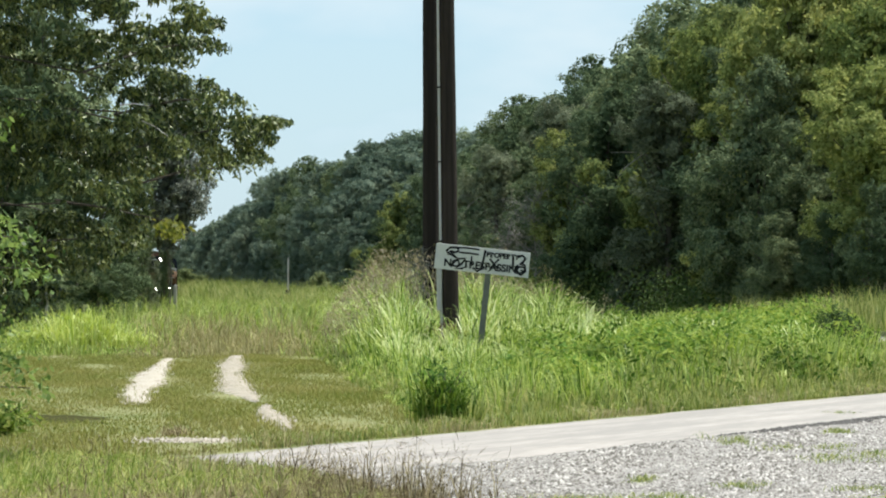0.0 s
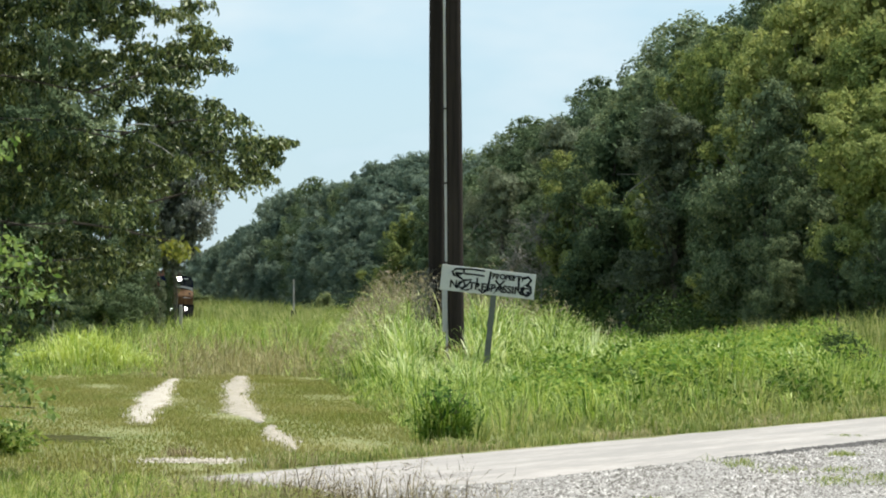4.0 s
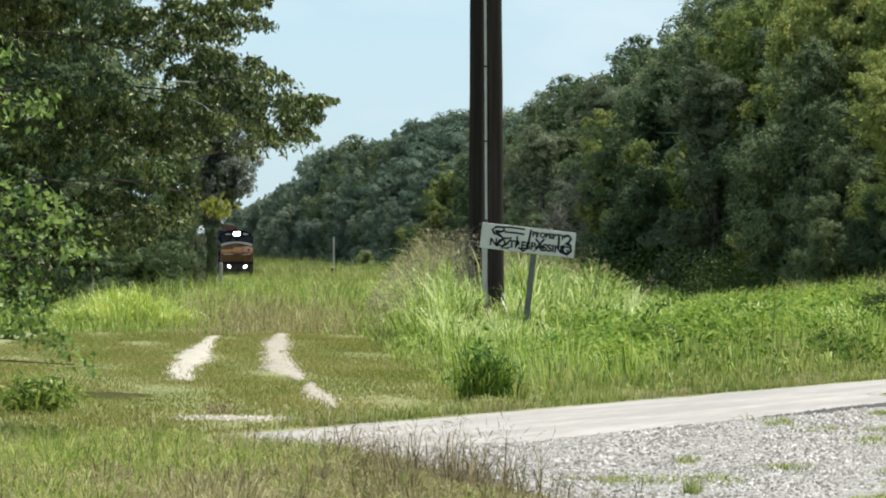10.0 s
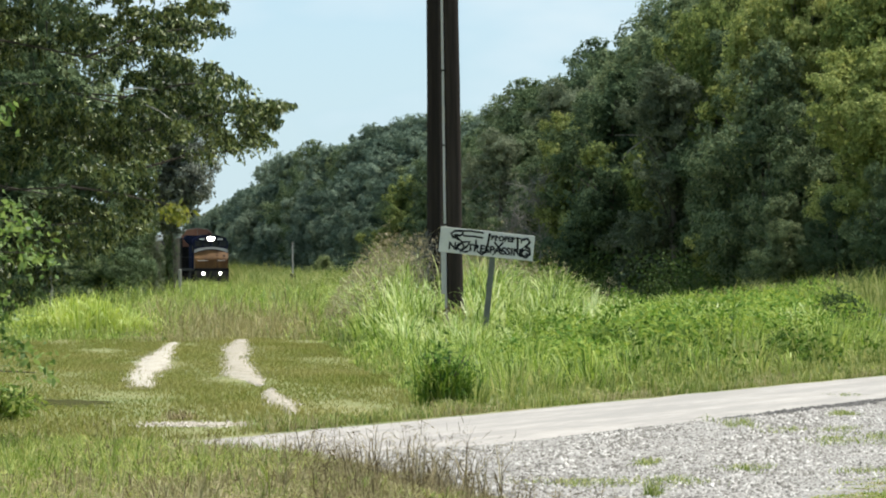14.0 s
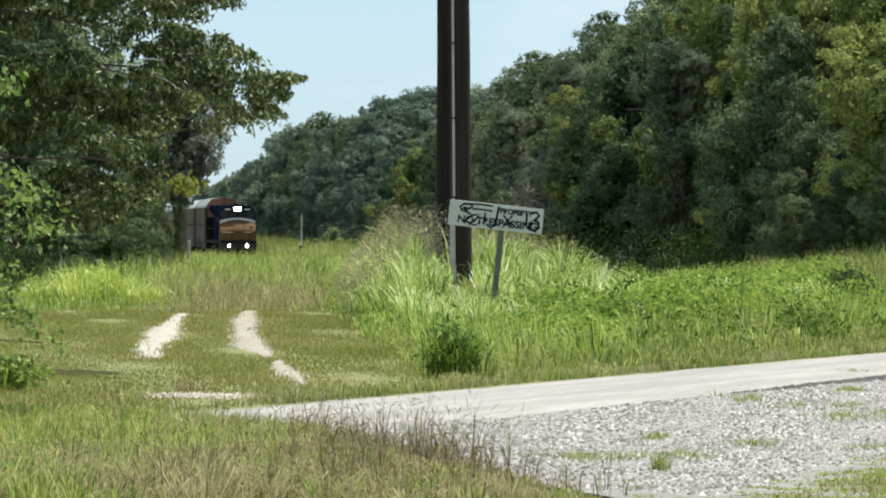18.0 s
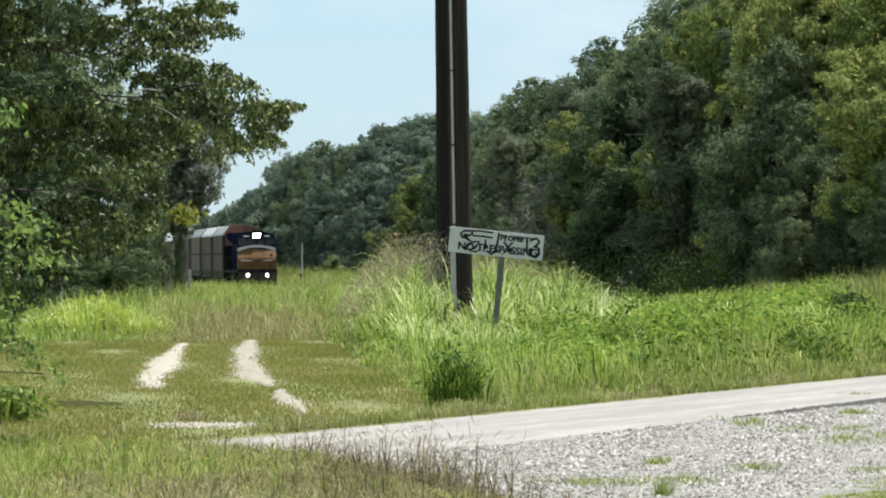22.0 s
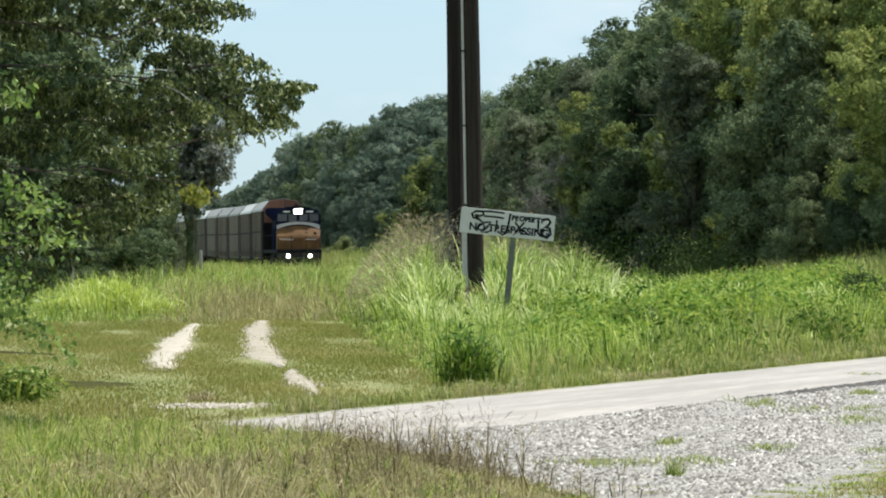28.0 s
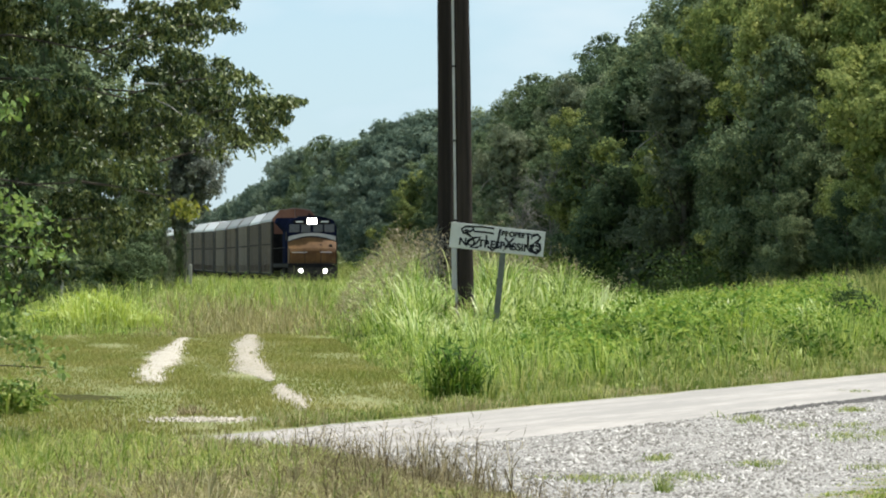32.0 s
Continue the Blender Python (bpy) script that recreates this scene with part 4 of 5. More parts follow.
def build_grass():
    rng = np.random.default_rng(31)
    # mown lane
    n = 190000
    y = 50 + 78 * rng.random(n)
    x = rng.uniform(-10, 2.2, n)
    keep = (road_off(x, y) < -0.05) & (x < lane_edge(y) + 0.3) & (np.abs(x) < y * 0.095 + 0.4)
    for pts in RUTS.values():
        c = np.interp(y, [p[1] for p in pts], [p[0] for p in pts])
        keep &= (np.abs(x - c) > np.interp(y, [p[1] for p in pts], [p[2] for p in pts]) * rng.uniform(0.35, 1.1, n)) | (y < pts[0][1]) | (y > pts[-1][1]) | (rng.random(n) < 0.05)
    keep &= (((x + 2.48) / 0.42) ** 2 + ((y - 55.5) / 0.6) ** 2 > rng.uniform(0.3, 1.3, n)) | (rng.random(n) < 0.4)
    keep &= (((x + 4.95) / 0.95) ** 2 + ((y - 65.0) / 2.4) ** 2 > rng.uniform(0.3, 1.2, n)) | (rng.random(n) < 0.08)
    x, y = x[keep], y[keep]
    m = len(x)
    h = rng.uniform(0.02, 0.08, m) * (1 + 0.6 * np.sin(x * 2.1 + y * 0.3)) + 0.02
    v, f = blades(rng, np.stack([x, y], 1), np.zeros(m), h, rng.uniform(0.007, 0.016, m), rng.uniform(0.3, 1.0, m))
    tagged(mesh_np("lane_grass", v, f, M_LAWN), "short mown grass, green with dry patches", "grass", kind="stuff")
    # tall grass round the poles, finer and drier towards its edge
    n = 9000
    y = rng.uniform(54, 165, n)
    x = rng.uniform(-5, 15, n)
    e = np.minimum(-road_off(x, y), x - lane_edge(y))
    keep = (e > 0.02) & (x < bare_from(y)) & (x < track_x(y) - 3)
    centre = np.stack([x, y], 1)[keep]
    vigour = rng.uniform(0.55, 1.2, len(centre))
    xy, way, c = tussocks(rng, centre, 41, rng.uniform(0.05, 0.18, len(centre)))
    x, y = xy[:, 0], xy[:, 1]
    ok = (road_off(x, y) < -0.03) & (x > lane_edge(y) - 0.05)
    x, y, way, c = x[ok], y[ok], way[ok], c[ok]
    h = np.maximum(tall_height(x, y), 0.08) * rng.uniform(0.45, 1.08, len(x)) * vigour[c]
    w = rng.uniform(0.007, 0.024, len(x)) * np.clip(y / 75, 0.8, 1.5)
    lean = rng.uniform(0.1, 1.1, len(x)) * np.clip(100 / y, 0.75, 1)
    rim = rng.random(len(centre))[c] < np.maximum(0.85 * smooth01(2.3 + road_off(x, y), -0.8, 1.5), 0.7 * smooth01(0.5 - (x - lane_edge(y)), -0.2, 0.4))
    for name, pick, mat, label in (("tall_grass", ~rim, M_TALL, "tall uncut green grass"), ("edge_grass", rim, M_EDGE, "rough olive grass along the road and lane")):
        v, f = blades(rng, np.stack([x, y], 1)[pick], np.zeros(pick.sum()), h[pick], w[pick], lean[pick], 0.6, way[pick])
        tagged(mesh_np(name, v, f, mat), label, "grass", kind="stuff")
    # pale arching blades among it, clump by clump
    n = 420
    y = rng.uniform(88, 140, n)
    x = rng.uniform(-3, 7.5, n)
    keep = (road_off(x, y) < -0.8) & (x < bare_from(y) - 0.3) & (x < track_x(y) - 3) & (rng.random(n) < 1.0 - 0.09 * x) & (x > lane_edge(y) + 1.0)
    centre = np.stack([x, y], 1)[keep]
    xy, way, c = tussocks(rng, centre, 26, rng.uniform(0.06, 0.3, len(centre)))
    x, y = xy[:, 0], xy[:, 1]
    h = tall_height(x, y) * rng.uniform(0.7, 1.1, len(x)) + 0.1
    v, f = arching(rng, xy, h, rng.uniform(0.011, 0.027, len(x)), rng.uniform(0.15, 0.9, len(x)), way)
    tagged(mesh_np("arching_blades", v, f, M_PALE), "pale broad arching grass blades", "grass", kind="stuff")
    # seed heads over it
    n = 4200
    y = rng.uniform(108, 150, n)
    x = rng.uniform(-3.0, 6.0, n)
    keep = (x > lane_edge(y) + 0.2) & (x < track_x(y) - 3) & (rng.random(n) < 1.1 - 0.14 * (x + 3))
    x, y = x[keep], y[keep]
    h = tall_height(x, y) * rng.uniform(0.85, 1.2, len(x)) + 0.1
    v, f = blades(rng, np.stack([x, y], 1), np.zeros(len(x)), h, np.full(len(x), 0.014), rng.uniform(0.02, 0.16, len(x)))
    q = np.stack([x, y, h * 0.92], 1)
    q = np.repeat(q, 5, 0) + rng.normal(0, 1, (len(x) * 5, 3)) * np.array((0.035, 0.035, 0.10))
    v2, f2 = leaves(rng, q, rng.uniform(0.05, 0.13, len(q)), 0.22, -0.6)
    tagged(mesh_np("grass_stems", v, f, M_SEED), "thin straw-coloured grass stems", "grass", kind="stuff")
    tagged(mesh_np("grass_seed_heads", v2, f2, M_SEED), "brownish seed heads over the tall grass", "grass", kind="stuff")
    # creeper mounds along the road, clump by clump
    spots = []
    while len(spots) < 300:
        y, x = rng.uniform(72, 132), rng.uniform(1.4, 11)
        if road_off(x, y) > -2.2 or x > bare_from(y) - 0.35 or x < 1.4 + 0.03 * (y - 72) or rng.random() < 0.25:
            continue
        r = rng.uniform(0.28, 0.8)
        spots.append((x, y, max(0.12, float(tall_height(np.array(x), np.array(y))) * rng.uniform(0.55, 1.05) - r * 0.7) if y < 98 else rng.uniform(0.15, 0.5) + 0.55 * float(smooth01(x, 5.0, 8.0)) * rng.random(), r))
    spots = np.array(spots)
    n = 56000
    c = rng.choice(len(spots), n, p=spots[:, 3] ** 2 / (spots[:, 3] ** 2).sum())
    q = ball(rng, n)
    q[:, 2] = np.where(q[:, 2] < -0.5, -q[:, 2], q[:, 2])
    pos = spots[c, :3] + q * (spots[c, 3] * rng.uniform(0.75, 1.08, n))[:, None] * np.array((1.1, 1.3, 0.75))
    pos[:, 2] = np.maximum(pos[:, 2], 0.05)
    v, f = leaves(rng, pos, rng.uniform(0.05, 0.155, n), 0.42, 0.3, facing=q + np.array((0, 0, 0.3)) + rng.normal(0, 0.3, (n, 3)))
    tagged(mesh_np("creeper", v, f, M_VINE), "bright green creeper over the roadside growth", "creeper", kind="stuff")
    # dark leaf pockets that stand in for shade in hollows under the creeper
    n = 21000
    pocket = np.stack([rng.uniform(1.5, 10, 90), rng.uniform(68, 128, 90)], 1)
    k = rng.integers(0, 90, n)
    x, y = pocket[k, 0] + rng.normal(0, 0.28, n), pocket[k, 1] + rng.normal(0, 0.8, n)
    keep = (road_off(x, y) < -0.5) & (x < bare_from(y) - 0.3)
    x, y = x[keep], y[keep]
    v, f = leaves(rng, np.stack([x, y, rng.uniform(0.1, 1.0, len(x)) * tall_height(x, y)], 1), rng.uniform(0.06, 0.14, len(x)), 0.4, -0.2)
    tagged(mesh_np("roadside_weeds", v, f, M_WEEDSHADE), "dark leaves put in as shade among the creeper", "weeds", kind="stuff")
    # rough meadow behind the lane, browner near it
    n = 125000
    y = 116 + 330 * rng.random(n) ** 2.2
    x = rng.uniform(-0.12, 0.03, n) * y
    keep = (x < track_x(y) - 3.2) & (x < np.where(y < 150, lane_edge(y), 99)) & (y > 122 + 3 * np.sin(x * 1.1) + 1.5 * np.sin(x * 2.7) + rng.uniform(-3, 6, n))
    x, y = x[keep], y[keep]
    h = rng.uniform(0.45, 1.0, len(x)) * (0.10 + 1.64 * smooth01(y, 118, 147) - 0.22 * smooth01(y, 170, 260)) * (1 + 0.2 * np.sin(x * 1.3 + 1) * np.sin(y * 0.31) + 0.1 * np.sin(x * 4.1))
    dry = rng.random(len(x)) < 0.97 * np.exp(-((x + 5.1) / 2.4) ** 4) * (1 - smooth01(y, 134, 150))
    lush = ~dry & (rng.random(len(x)) < 0.2 + 0.6 * (np.sin(x * 1.9 + y * 0.13) * np.sin(y * 0.45 - x) > -0.1) * (1 - smooth01(y, 165, 230)))
    for name, pick, mat, label in (("meadow_grass", ~dry & ~lush, M_MEADOW, "rough green meadow grass"), ("lush_grass", lush, M_TALL, "lush green meadow grass"), ("dry_grass", dry, M_DRYGRASS, "tan dry grass across the lane")):
        v, f = blades(rng, np.stack([x, y], 1)[pick], np.zeros(pick.sum()), h[pick], rng.uniform(0.010, 0.028, pick.sum()) * np.clip(y[pick] / 135, 1, 2), rng.uniform(0.2, 1.3, pick.sum()))
        tagged(mesh_np(name, v, f, mat), label, "grass", kind="stuff")
    # verge beyond the track
    n = 76000
    y = 150 + 490 * rng.random(n) ** 1.45
    x = track_x(y) + rng.uniform(2.4, 8.5, n)
    v, f = blades(rng, np.stack([x, y], 1), np.zeros(n), rng.uniform(0.5, 1.05, n) * (0.5 + 1.4 * (1 - smooth01(y, 165, 205)) + 1.5 * smooth01(y, 270, 330) + 0.7 * smooth01(y, 400, 500)) * (1 + 0.2 * np.sin(y * 0.8) * np.sin(x)), rng.uniform(0.015, 0.04, n) * np.clip(y / 190, 1, 3), rng.uniform(0.1, 0.7, n))
    tagged(mesh_np("trackside_grass", v, f, M_EDGE), "pale green grass between track and wood", "grass", kind="stuff")
    # bright clump by the meadow trees
    n = 2000
    c = rng.integers(0, 9, n)
    xy = np.stack([np.array([-9.3, -8.9, -8.5, -8.15, -7.8, -9.8, -10.3, -9.1, -7.5])[c] + rng.normal(0, 0.2, n), np.array([130, 131, 129.5, 130.5, 129, 132, 131, 128, 130])[c] + rng.normal(0, 0.45, n)], 1)
    hh = np.array([1.25, 1.35, 1.2, 1.0, 0.7, 0.9, 0.8, 0.95, 0.6])[c] * rng.uniform(0.35, 1.12, n)
    reach = rng.uniform(0.05, 0.95, n)
    far = np.arange(n) < 7
    xy[far], hh[far], reach[far] = np.array((-7.75, 129.0)) + rng.normal(0, 0.1, (7, 2)), rng.uniform(0.75, 1.05, 7), rng.uniform(0.8, 1.2, 7)
    way = rng.uniform(0, 2 * np.pi, n)
    way[far] = rng.normal(0, 0.4, 7)
    v, f = arching(rng, xy, hh, np.where(far, 0.045, rng.uniform(0.016, 0.04, n)), reach, way)
    tagged(mesh_np("reed_clump", v, f, M_REED), "bright yellow-green clump of tall reedy grass", "grass", kind="stuff")
    # verge in the foreground
    rim_x, rim_y = [-5, -2.2, -0.9, -0.2, 0.8, 1.8, 2.3, 3.5, 4.5], [52, 48.5, 45.6, 41, 35.6, 34.4, 36.2, 41.0, 45.0]
    n = 3600
    y = 31.5 + 20 * rng.random(n)
    x = rng.uniform(-5.2, 4.4, n)
    keep = (y < np.interp(x, rim_x, rim_y) + 0.7 * np.sin(x * 5 + 1) * np.sin(x * 2.3) + rng.normal(0, 0.5, n)) & (np.abs(x) < y * 0.098 + 0.3)
    centre = np.stack([x, y], 1)[keep]
    vigour = rng.uniform(0.5, 1.25, len(centre))
    xy, way, c = tussocks(rng, centre, 60, rng.uniform(0.05, 0.16, len(centre)))
    x, y = xy[:, 0], xy[:, 1]
    hh = rng.uniform(0.08, 0.32, len(x)) * np.where(x > 0.9, 0.45, np.where(x < -1.0, 1.35, 1)) * vigour[c] * (0.22 + 0.78 * smooth01(np.interp(x, rim_x, rim_y) - y, 0.0, 7.0))
    dry = rng.random(len(centre))[c] < np.where(x > 1.6, 0.3, np.clip(np.clip(0.22 + 0.35 * (x + 2.2), 0.06, 0.85) + 0.4 * (1 - smooth01(y, 34, 39)), 0, 0.85))
    brown = dry & (rng.random(len(x)) < 0.26) & (x < 1.4)
    for name, pick, mat, label in (("verge_grass", ~dry, M_FORE, "green roadside verge grass"), ("verge_straw", dry & ~brown, M_DRYGRASS, "straw-coloured verge grass"), ("verge_litter", brown, M_STALK, "brown withered verge grass")):
        v, f = blades(rng, np.stack([x, y], 1)[pick], np.zeros(pick.sum()), hh[pick], rng.uniform(0.004, 0.013, pick.sum()), rng.uniform(0.1, 1.7, pick.sum()), 0.5, way[pick])
        tagged(mesh_np(name, v, f, mat), label, "grass", kind="stuff")
    # brown weed stalks with side twigs
    bm_v, bm_f = [], []
    n = 4200
    x = np.where(rng.random(n) < 0.72, rng.normal(-0.15, 0.6, n), rng.uniform(-4.5, 1.2, n))
    y = rng.uniform(33, 47, n)
    keep = (y < np.interp(x, rim_x, rim_y) + rng.normal(-0.3, 0.8, n)) & (rng.random(n) < 0.3 + 0.7 * (np.sin(x * 5.3 + y * 0.8) * np.sin(x * 2.1 - y * 0.55) > 0.05))
    x, y = x[keep], y[keep]
    n = len(x)
    hh = (0.1 + 0.5 * rng.random(n) ** 2.6) * np.where(x > 0.75, 0.5, 1)
    v, f = blades(rng, np.stack([x, y], 1), np.zeros(n), hh, rng.uniform(0.005, 0.011, n), rng.uniform(0.05, 0.9, n))
    k = 9
    at = rng.uniform(0.35, 0.95, n * k)
    q = np.stack([np.repeat(x, k), np.repeat(y, k), np.repeat(hh, k) * at], 1)
    v2, f2 = leaves(rng, q, rng.uniform(0.03, 0.13, n * k), 0.04, -0.5)
    tagged(mesh_np("weed_stalks", v, f, M_STALK), "brown dead weed stalks", "weeds", kind="stuff")
    tagged(mesh_np("weed_twigs", v2, f2, M_STALK), "thin side twigs of dead weeds", "weeds", kind="stuff")
    # thin growth on the bare verge beside the line
    n = 9000
    y = rng.uniform(80, 150, n)
    x = bare_from(y) + rng.uniform(-0.2, 3.0, n)
    keep = (road_off(x, y) < -0.1) & (rng.random(n) < 0.35 + 0.65 * (np.sin(x * 2.3 + y * 0.7) > 0)) & (x < track_x(y) - 1.6)
    x, y = x[keep], y[keep]
    v, f = blades(rng, np.stack([x, y], 1), np.zeros(len(x)), rng.uniform(0.06, 0.4, len(x)), rng.uniform(0.01, 0.025, len(x)), rng.uniform(0.2, 1.2, len(x)))
    tagged(mesh_np("sparse_grass", v, f, M_EDGE), "sparse grass on the stony verge", "grass", kind="stuff")
    # dry fringe where the growth meets the asphalt
    n = 15000
    at = rng.uniform(2, 75, n)
    off = -0.02 - np.abs(rng.normal(0, 0.28, n))
    x, y = ROAD_A[0] + ROAD_U[0] * at + ROAD_N[0] * off, ROAD_A[1] + ROAD_U[1] * at + ROAD_N[1] * off
    hh = rng.uniform(0.05, 0.26, n) * (0.6 + 0.6 * np.abs(np.sin(at * 1.7) * np.sin(at * 0.6)))
    tan = rng.random(n) < 0.3 + 0.3 * np.sin(at * 0.9)
    for name, pick, mat, label in (("fringe_grass", ~tan, M_EDGE, "olive grass fringe along the asphalt"), ("fringe_straw", tan, M_DRYGRASS, "tan dry grass fringe along the asphalt")):
        v, f = blades(rng, np.stack([x, y], 1)[pick], np.zeros(pick.sum()), hh[pick], rng.uniform(0.007, 0.014, pick.sum()), rng.uniform(0.2, 1.3, pick.sum()))
        tagged(mesh_np(name, v, f, mat), label, "grass", kind="stuff")
    # brown tuft behind the spilled gravel
    n = 160
    xy = np.array((-2.9, 58.0)) + rng.normal(0, 1, (n, 2)) * np.array((0.09, 0.15))
    v, f = blades(rng, xy, np.zeros(n), rng.uniform(0.06, 0.2, n), rng.uniform(0.006, 0.012, n), rng.uniform(0.2, 1.2, n))
    tagged(mesh_np("dry_tuft", v, f, M_STALK), "brown withered tuft at the lane's mouth", "weeds", kind="stuff")
    # tufts in the gravel
    n = 5200
    spots = np.array([(3.29, 54.4, 0.11, 0.5), (3.9, 52.5, 0.18, 0.35), (4.05, 49.3, 0.28, 0.6), (4.5, 50.5, 0.18, 0.5), (5.4, 66.2, 0.10, 0.3), (4.75, 58, 0.12, 0.4),
                      (1.15, 39.7, 0.32, 0.3), (1.8, 40.0, 0.22, 0.3), (1.62, 37.6, 0.03, 0.08), (2.6, 42.5, 0.08, 0.3), (1.9, 43.8, 0.10, 0.25), (3.9, 41.5, 0.25, 0.4)])
    c = rng.choice(len(spots), n, p=np.sqrt(spots[:, 2]) / np.sqrt(spots[:, 2]).sum())
    sub = rng.normal(0, 1.1, (len(spots), 14, 2))[c, rng.integers(0, 14, n)] + rng.normal(0, 0.45, (n, 2))
    x, y = spots[c, 0] + sub[:, 0] * spots[c, 2], spots[c, 1] + sub[:, 1] * spots[c, 3]
    v, f = blades(rng, np.stack([x, y], 1), np.zeros(n), 0.015 + 0.09 * rng.random(n) ** 2 * np.where(c == 8, 2.4, np.where(c == 0, 1.5, 1)), rng.uniform(0.004, 0.009, n), rng.uniform(0.4, 1.8, n))
    tagged(mesh_np("gravel_tufts", v, f, M_EDGE), "yellow-green tufts growing through the gravel", "grass", kind="stuff")


def build_bushes():
    rng = np.random.default_rng(41)
    for x, y, r, h, n, mat, label in ((0.15, 61.2, 0.40, 0.80, 460, M_VINE, "small leafy green bush at the road's edge"),
                                      (7.9, 98, 0.7, 1.2, 3600, M_SHRUB, "dark leafy bush among the creepers"),
                                      (5.75, 82.5, 0.8, 0.62, 2600, M_WEEDSHADE, "low dark weeds beside the road"),
                                      (-4.95, 57.5, 0.5, 0.42, 900, M_FORE, "low green weeds at the lane's mouth")):
        bush = thing("bush", label, "bush", m=pose(x, y, 0))
        bm = bmesh.new()
        for k in range(9):
            a = k * 0.7
            tube(bm, [(0, 0, 0), (math.cos(a) * r * 0.3, math.sin(a) * r * 0.3, h * 0.5), (math.cos(a) * r * 0.8, math.sin(a) * r * 0.8, h * 0.85)], [0.012, 0.009, 0.003], 5)
        part("stem", bm, M_BARK, bush)
        b = ball(rng, n) * (rng.random(n) ** 0.4)[:, None]
        b *= 1 + 0.35 * np.sin(b[:, :1] * 9 + b[:, 2:] * 7) * np.sin(b[:, 1:2] * 8)
        taper = r * (1 - 0.4 * np.clip(b[:, 2], -0.2, 1))
        pos = np.stack([b[:, 0] * taper, b[:, 1] * taper, h * 0.52 + b[:, 2] * h * 0.55], 1)
        m = int(480 * h)
        foot = rng.normal(0, r * 0.4, (m, 2))
        v, f = arching(rng, foot, rng.uniform(0.35, 1.0, m) * h, rng.uniform(0.006, 0.016, m), rng.uniform(0.2, 0.9, m), np.arctan2(foot[:, 1], foot[:, 0]) + rng.normal(0, 0.6, m))
        tagged(mesh_np("grass_tuft", v, f, M_FORE, bush), kind="stuff")
        v, f = leaves(rng, pos, rng.uniform(0.07, 0.16, n), 0.28, -0.2, facing=b + np.array((0, 0, 0.5)))
        mesh_np("leaves", v, f, mat, bush)


# ---- poles and sign ----
def build_poles():
    def pole(x, y, r, h, lean, label):
        p = thing("utility_pole", label, "utility pole", "twin utility poles", pose(x, y, 0, 0, lean, 0))
        bm = bmesh.new()
        k = 9
        tube(bm, [(0.004 * math.sin(i * 2.1), 0, -0.3 + (h + 0.3) * i / (k - 1)) for i in range(k)], [r * (1 - 0.022 * i) for i in range(k)], 20)
        part("shaft", bm, M_POLE, p)
        return p
    a = pole(0.455, 102.0, 0.175, 11.0, -0.5, "thick dark creosoted utility pole with a grey cable guard")
    b = pole(0.063, 112.0, 0.188, 11.6, 0.0, "dark creosoted wooden utility pole hung with dead creeper")
    bm = box(bmesh.new(), -0.205, -0.155, -0.1, -0.04, 0.1, 10.5, 0.008)
    part("cable_guard", bm, M_CONDUIT, a, "narrow grey cable guard")
    bm = box(bmesh.new(), -0.27, -0.165, -0.14, -0.05, 1.22, 2.2, 0.015)
    part("guard_foot", bm, M_CONDUIT, a, "wider grey guard at the foot")
    for z in (2.6, 4.2, 5.7):
        bm = box(bmesh.new(), -0.215, -0.13, -0.115, -0.03, z, z + 0.035)
        part("strap", bm, M_BLACK, a)
    # dead creeper hanging on the rear pole
    rng = np.random.default_rng(51)
    n = 900
    pos = np.stack([rng.normal(-0.2, 0.13, n), rng.normal(-0.2, 0.1, n), rng.uniform(1.5, 2.5, n)], 1)
    v, f = leaves(rng, pos, rng.uniform(0.08, 0.3, n), 0.08, 0.6)
    c = tagged(mesh_np("dead_creeper", v + np.array((0.063, 112, 0)), f, M_DEADWOOD), "matted grey dead creeper clinging to the pole", "creeper")
    n = 700
    pos = np.stack([rng.normal(0.0, 0.16, n), rng.normal(-0.25, 0.12, n), rng.uniform(0.35, 0.95, n)], 1)
    v, f = leaves(rng, pos, rng.uniform(0.08, 0.25, n), 0.1, 0.5)
    tagged(mesh_np("dead_brush", v + np.array((0.42, 101.8, 0)), f, M_STALK), "dry brown brush round the pole's foot", "brush")


def text_mesh(body, size):
    cu = bpy.data.curves.new("lettering", "FONT")
    cu.body, cu.size, cu.align_x, cu.align_y = body, size, "CENTER", "CENTER"
    cu.extrude, cu.offset = 0.002, 0.0075
    ob = bpy.data.objects.new("lettering", cu)
    scene.collection.objects.link(ob)
    me = bpy.data.meshes.new_from_object(ob.evaluated_get(bpy.context.evaluated_depsgraph_get()))
    bpy.data.objects.remove(ob)
    bpy.data.curves.remove(cu)
    return me


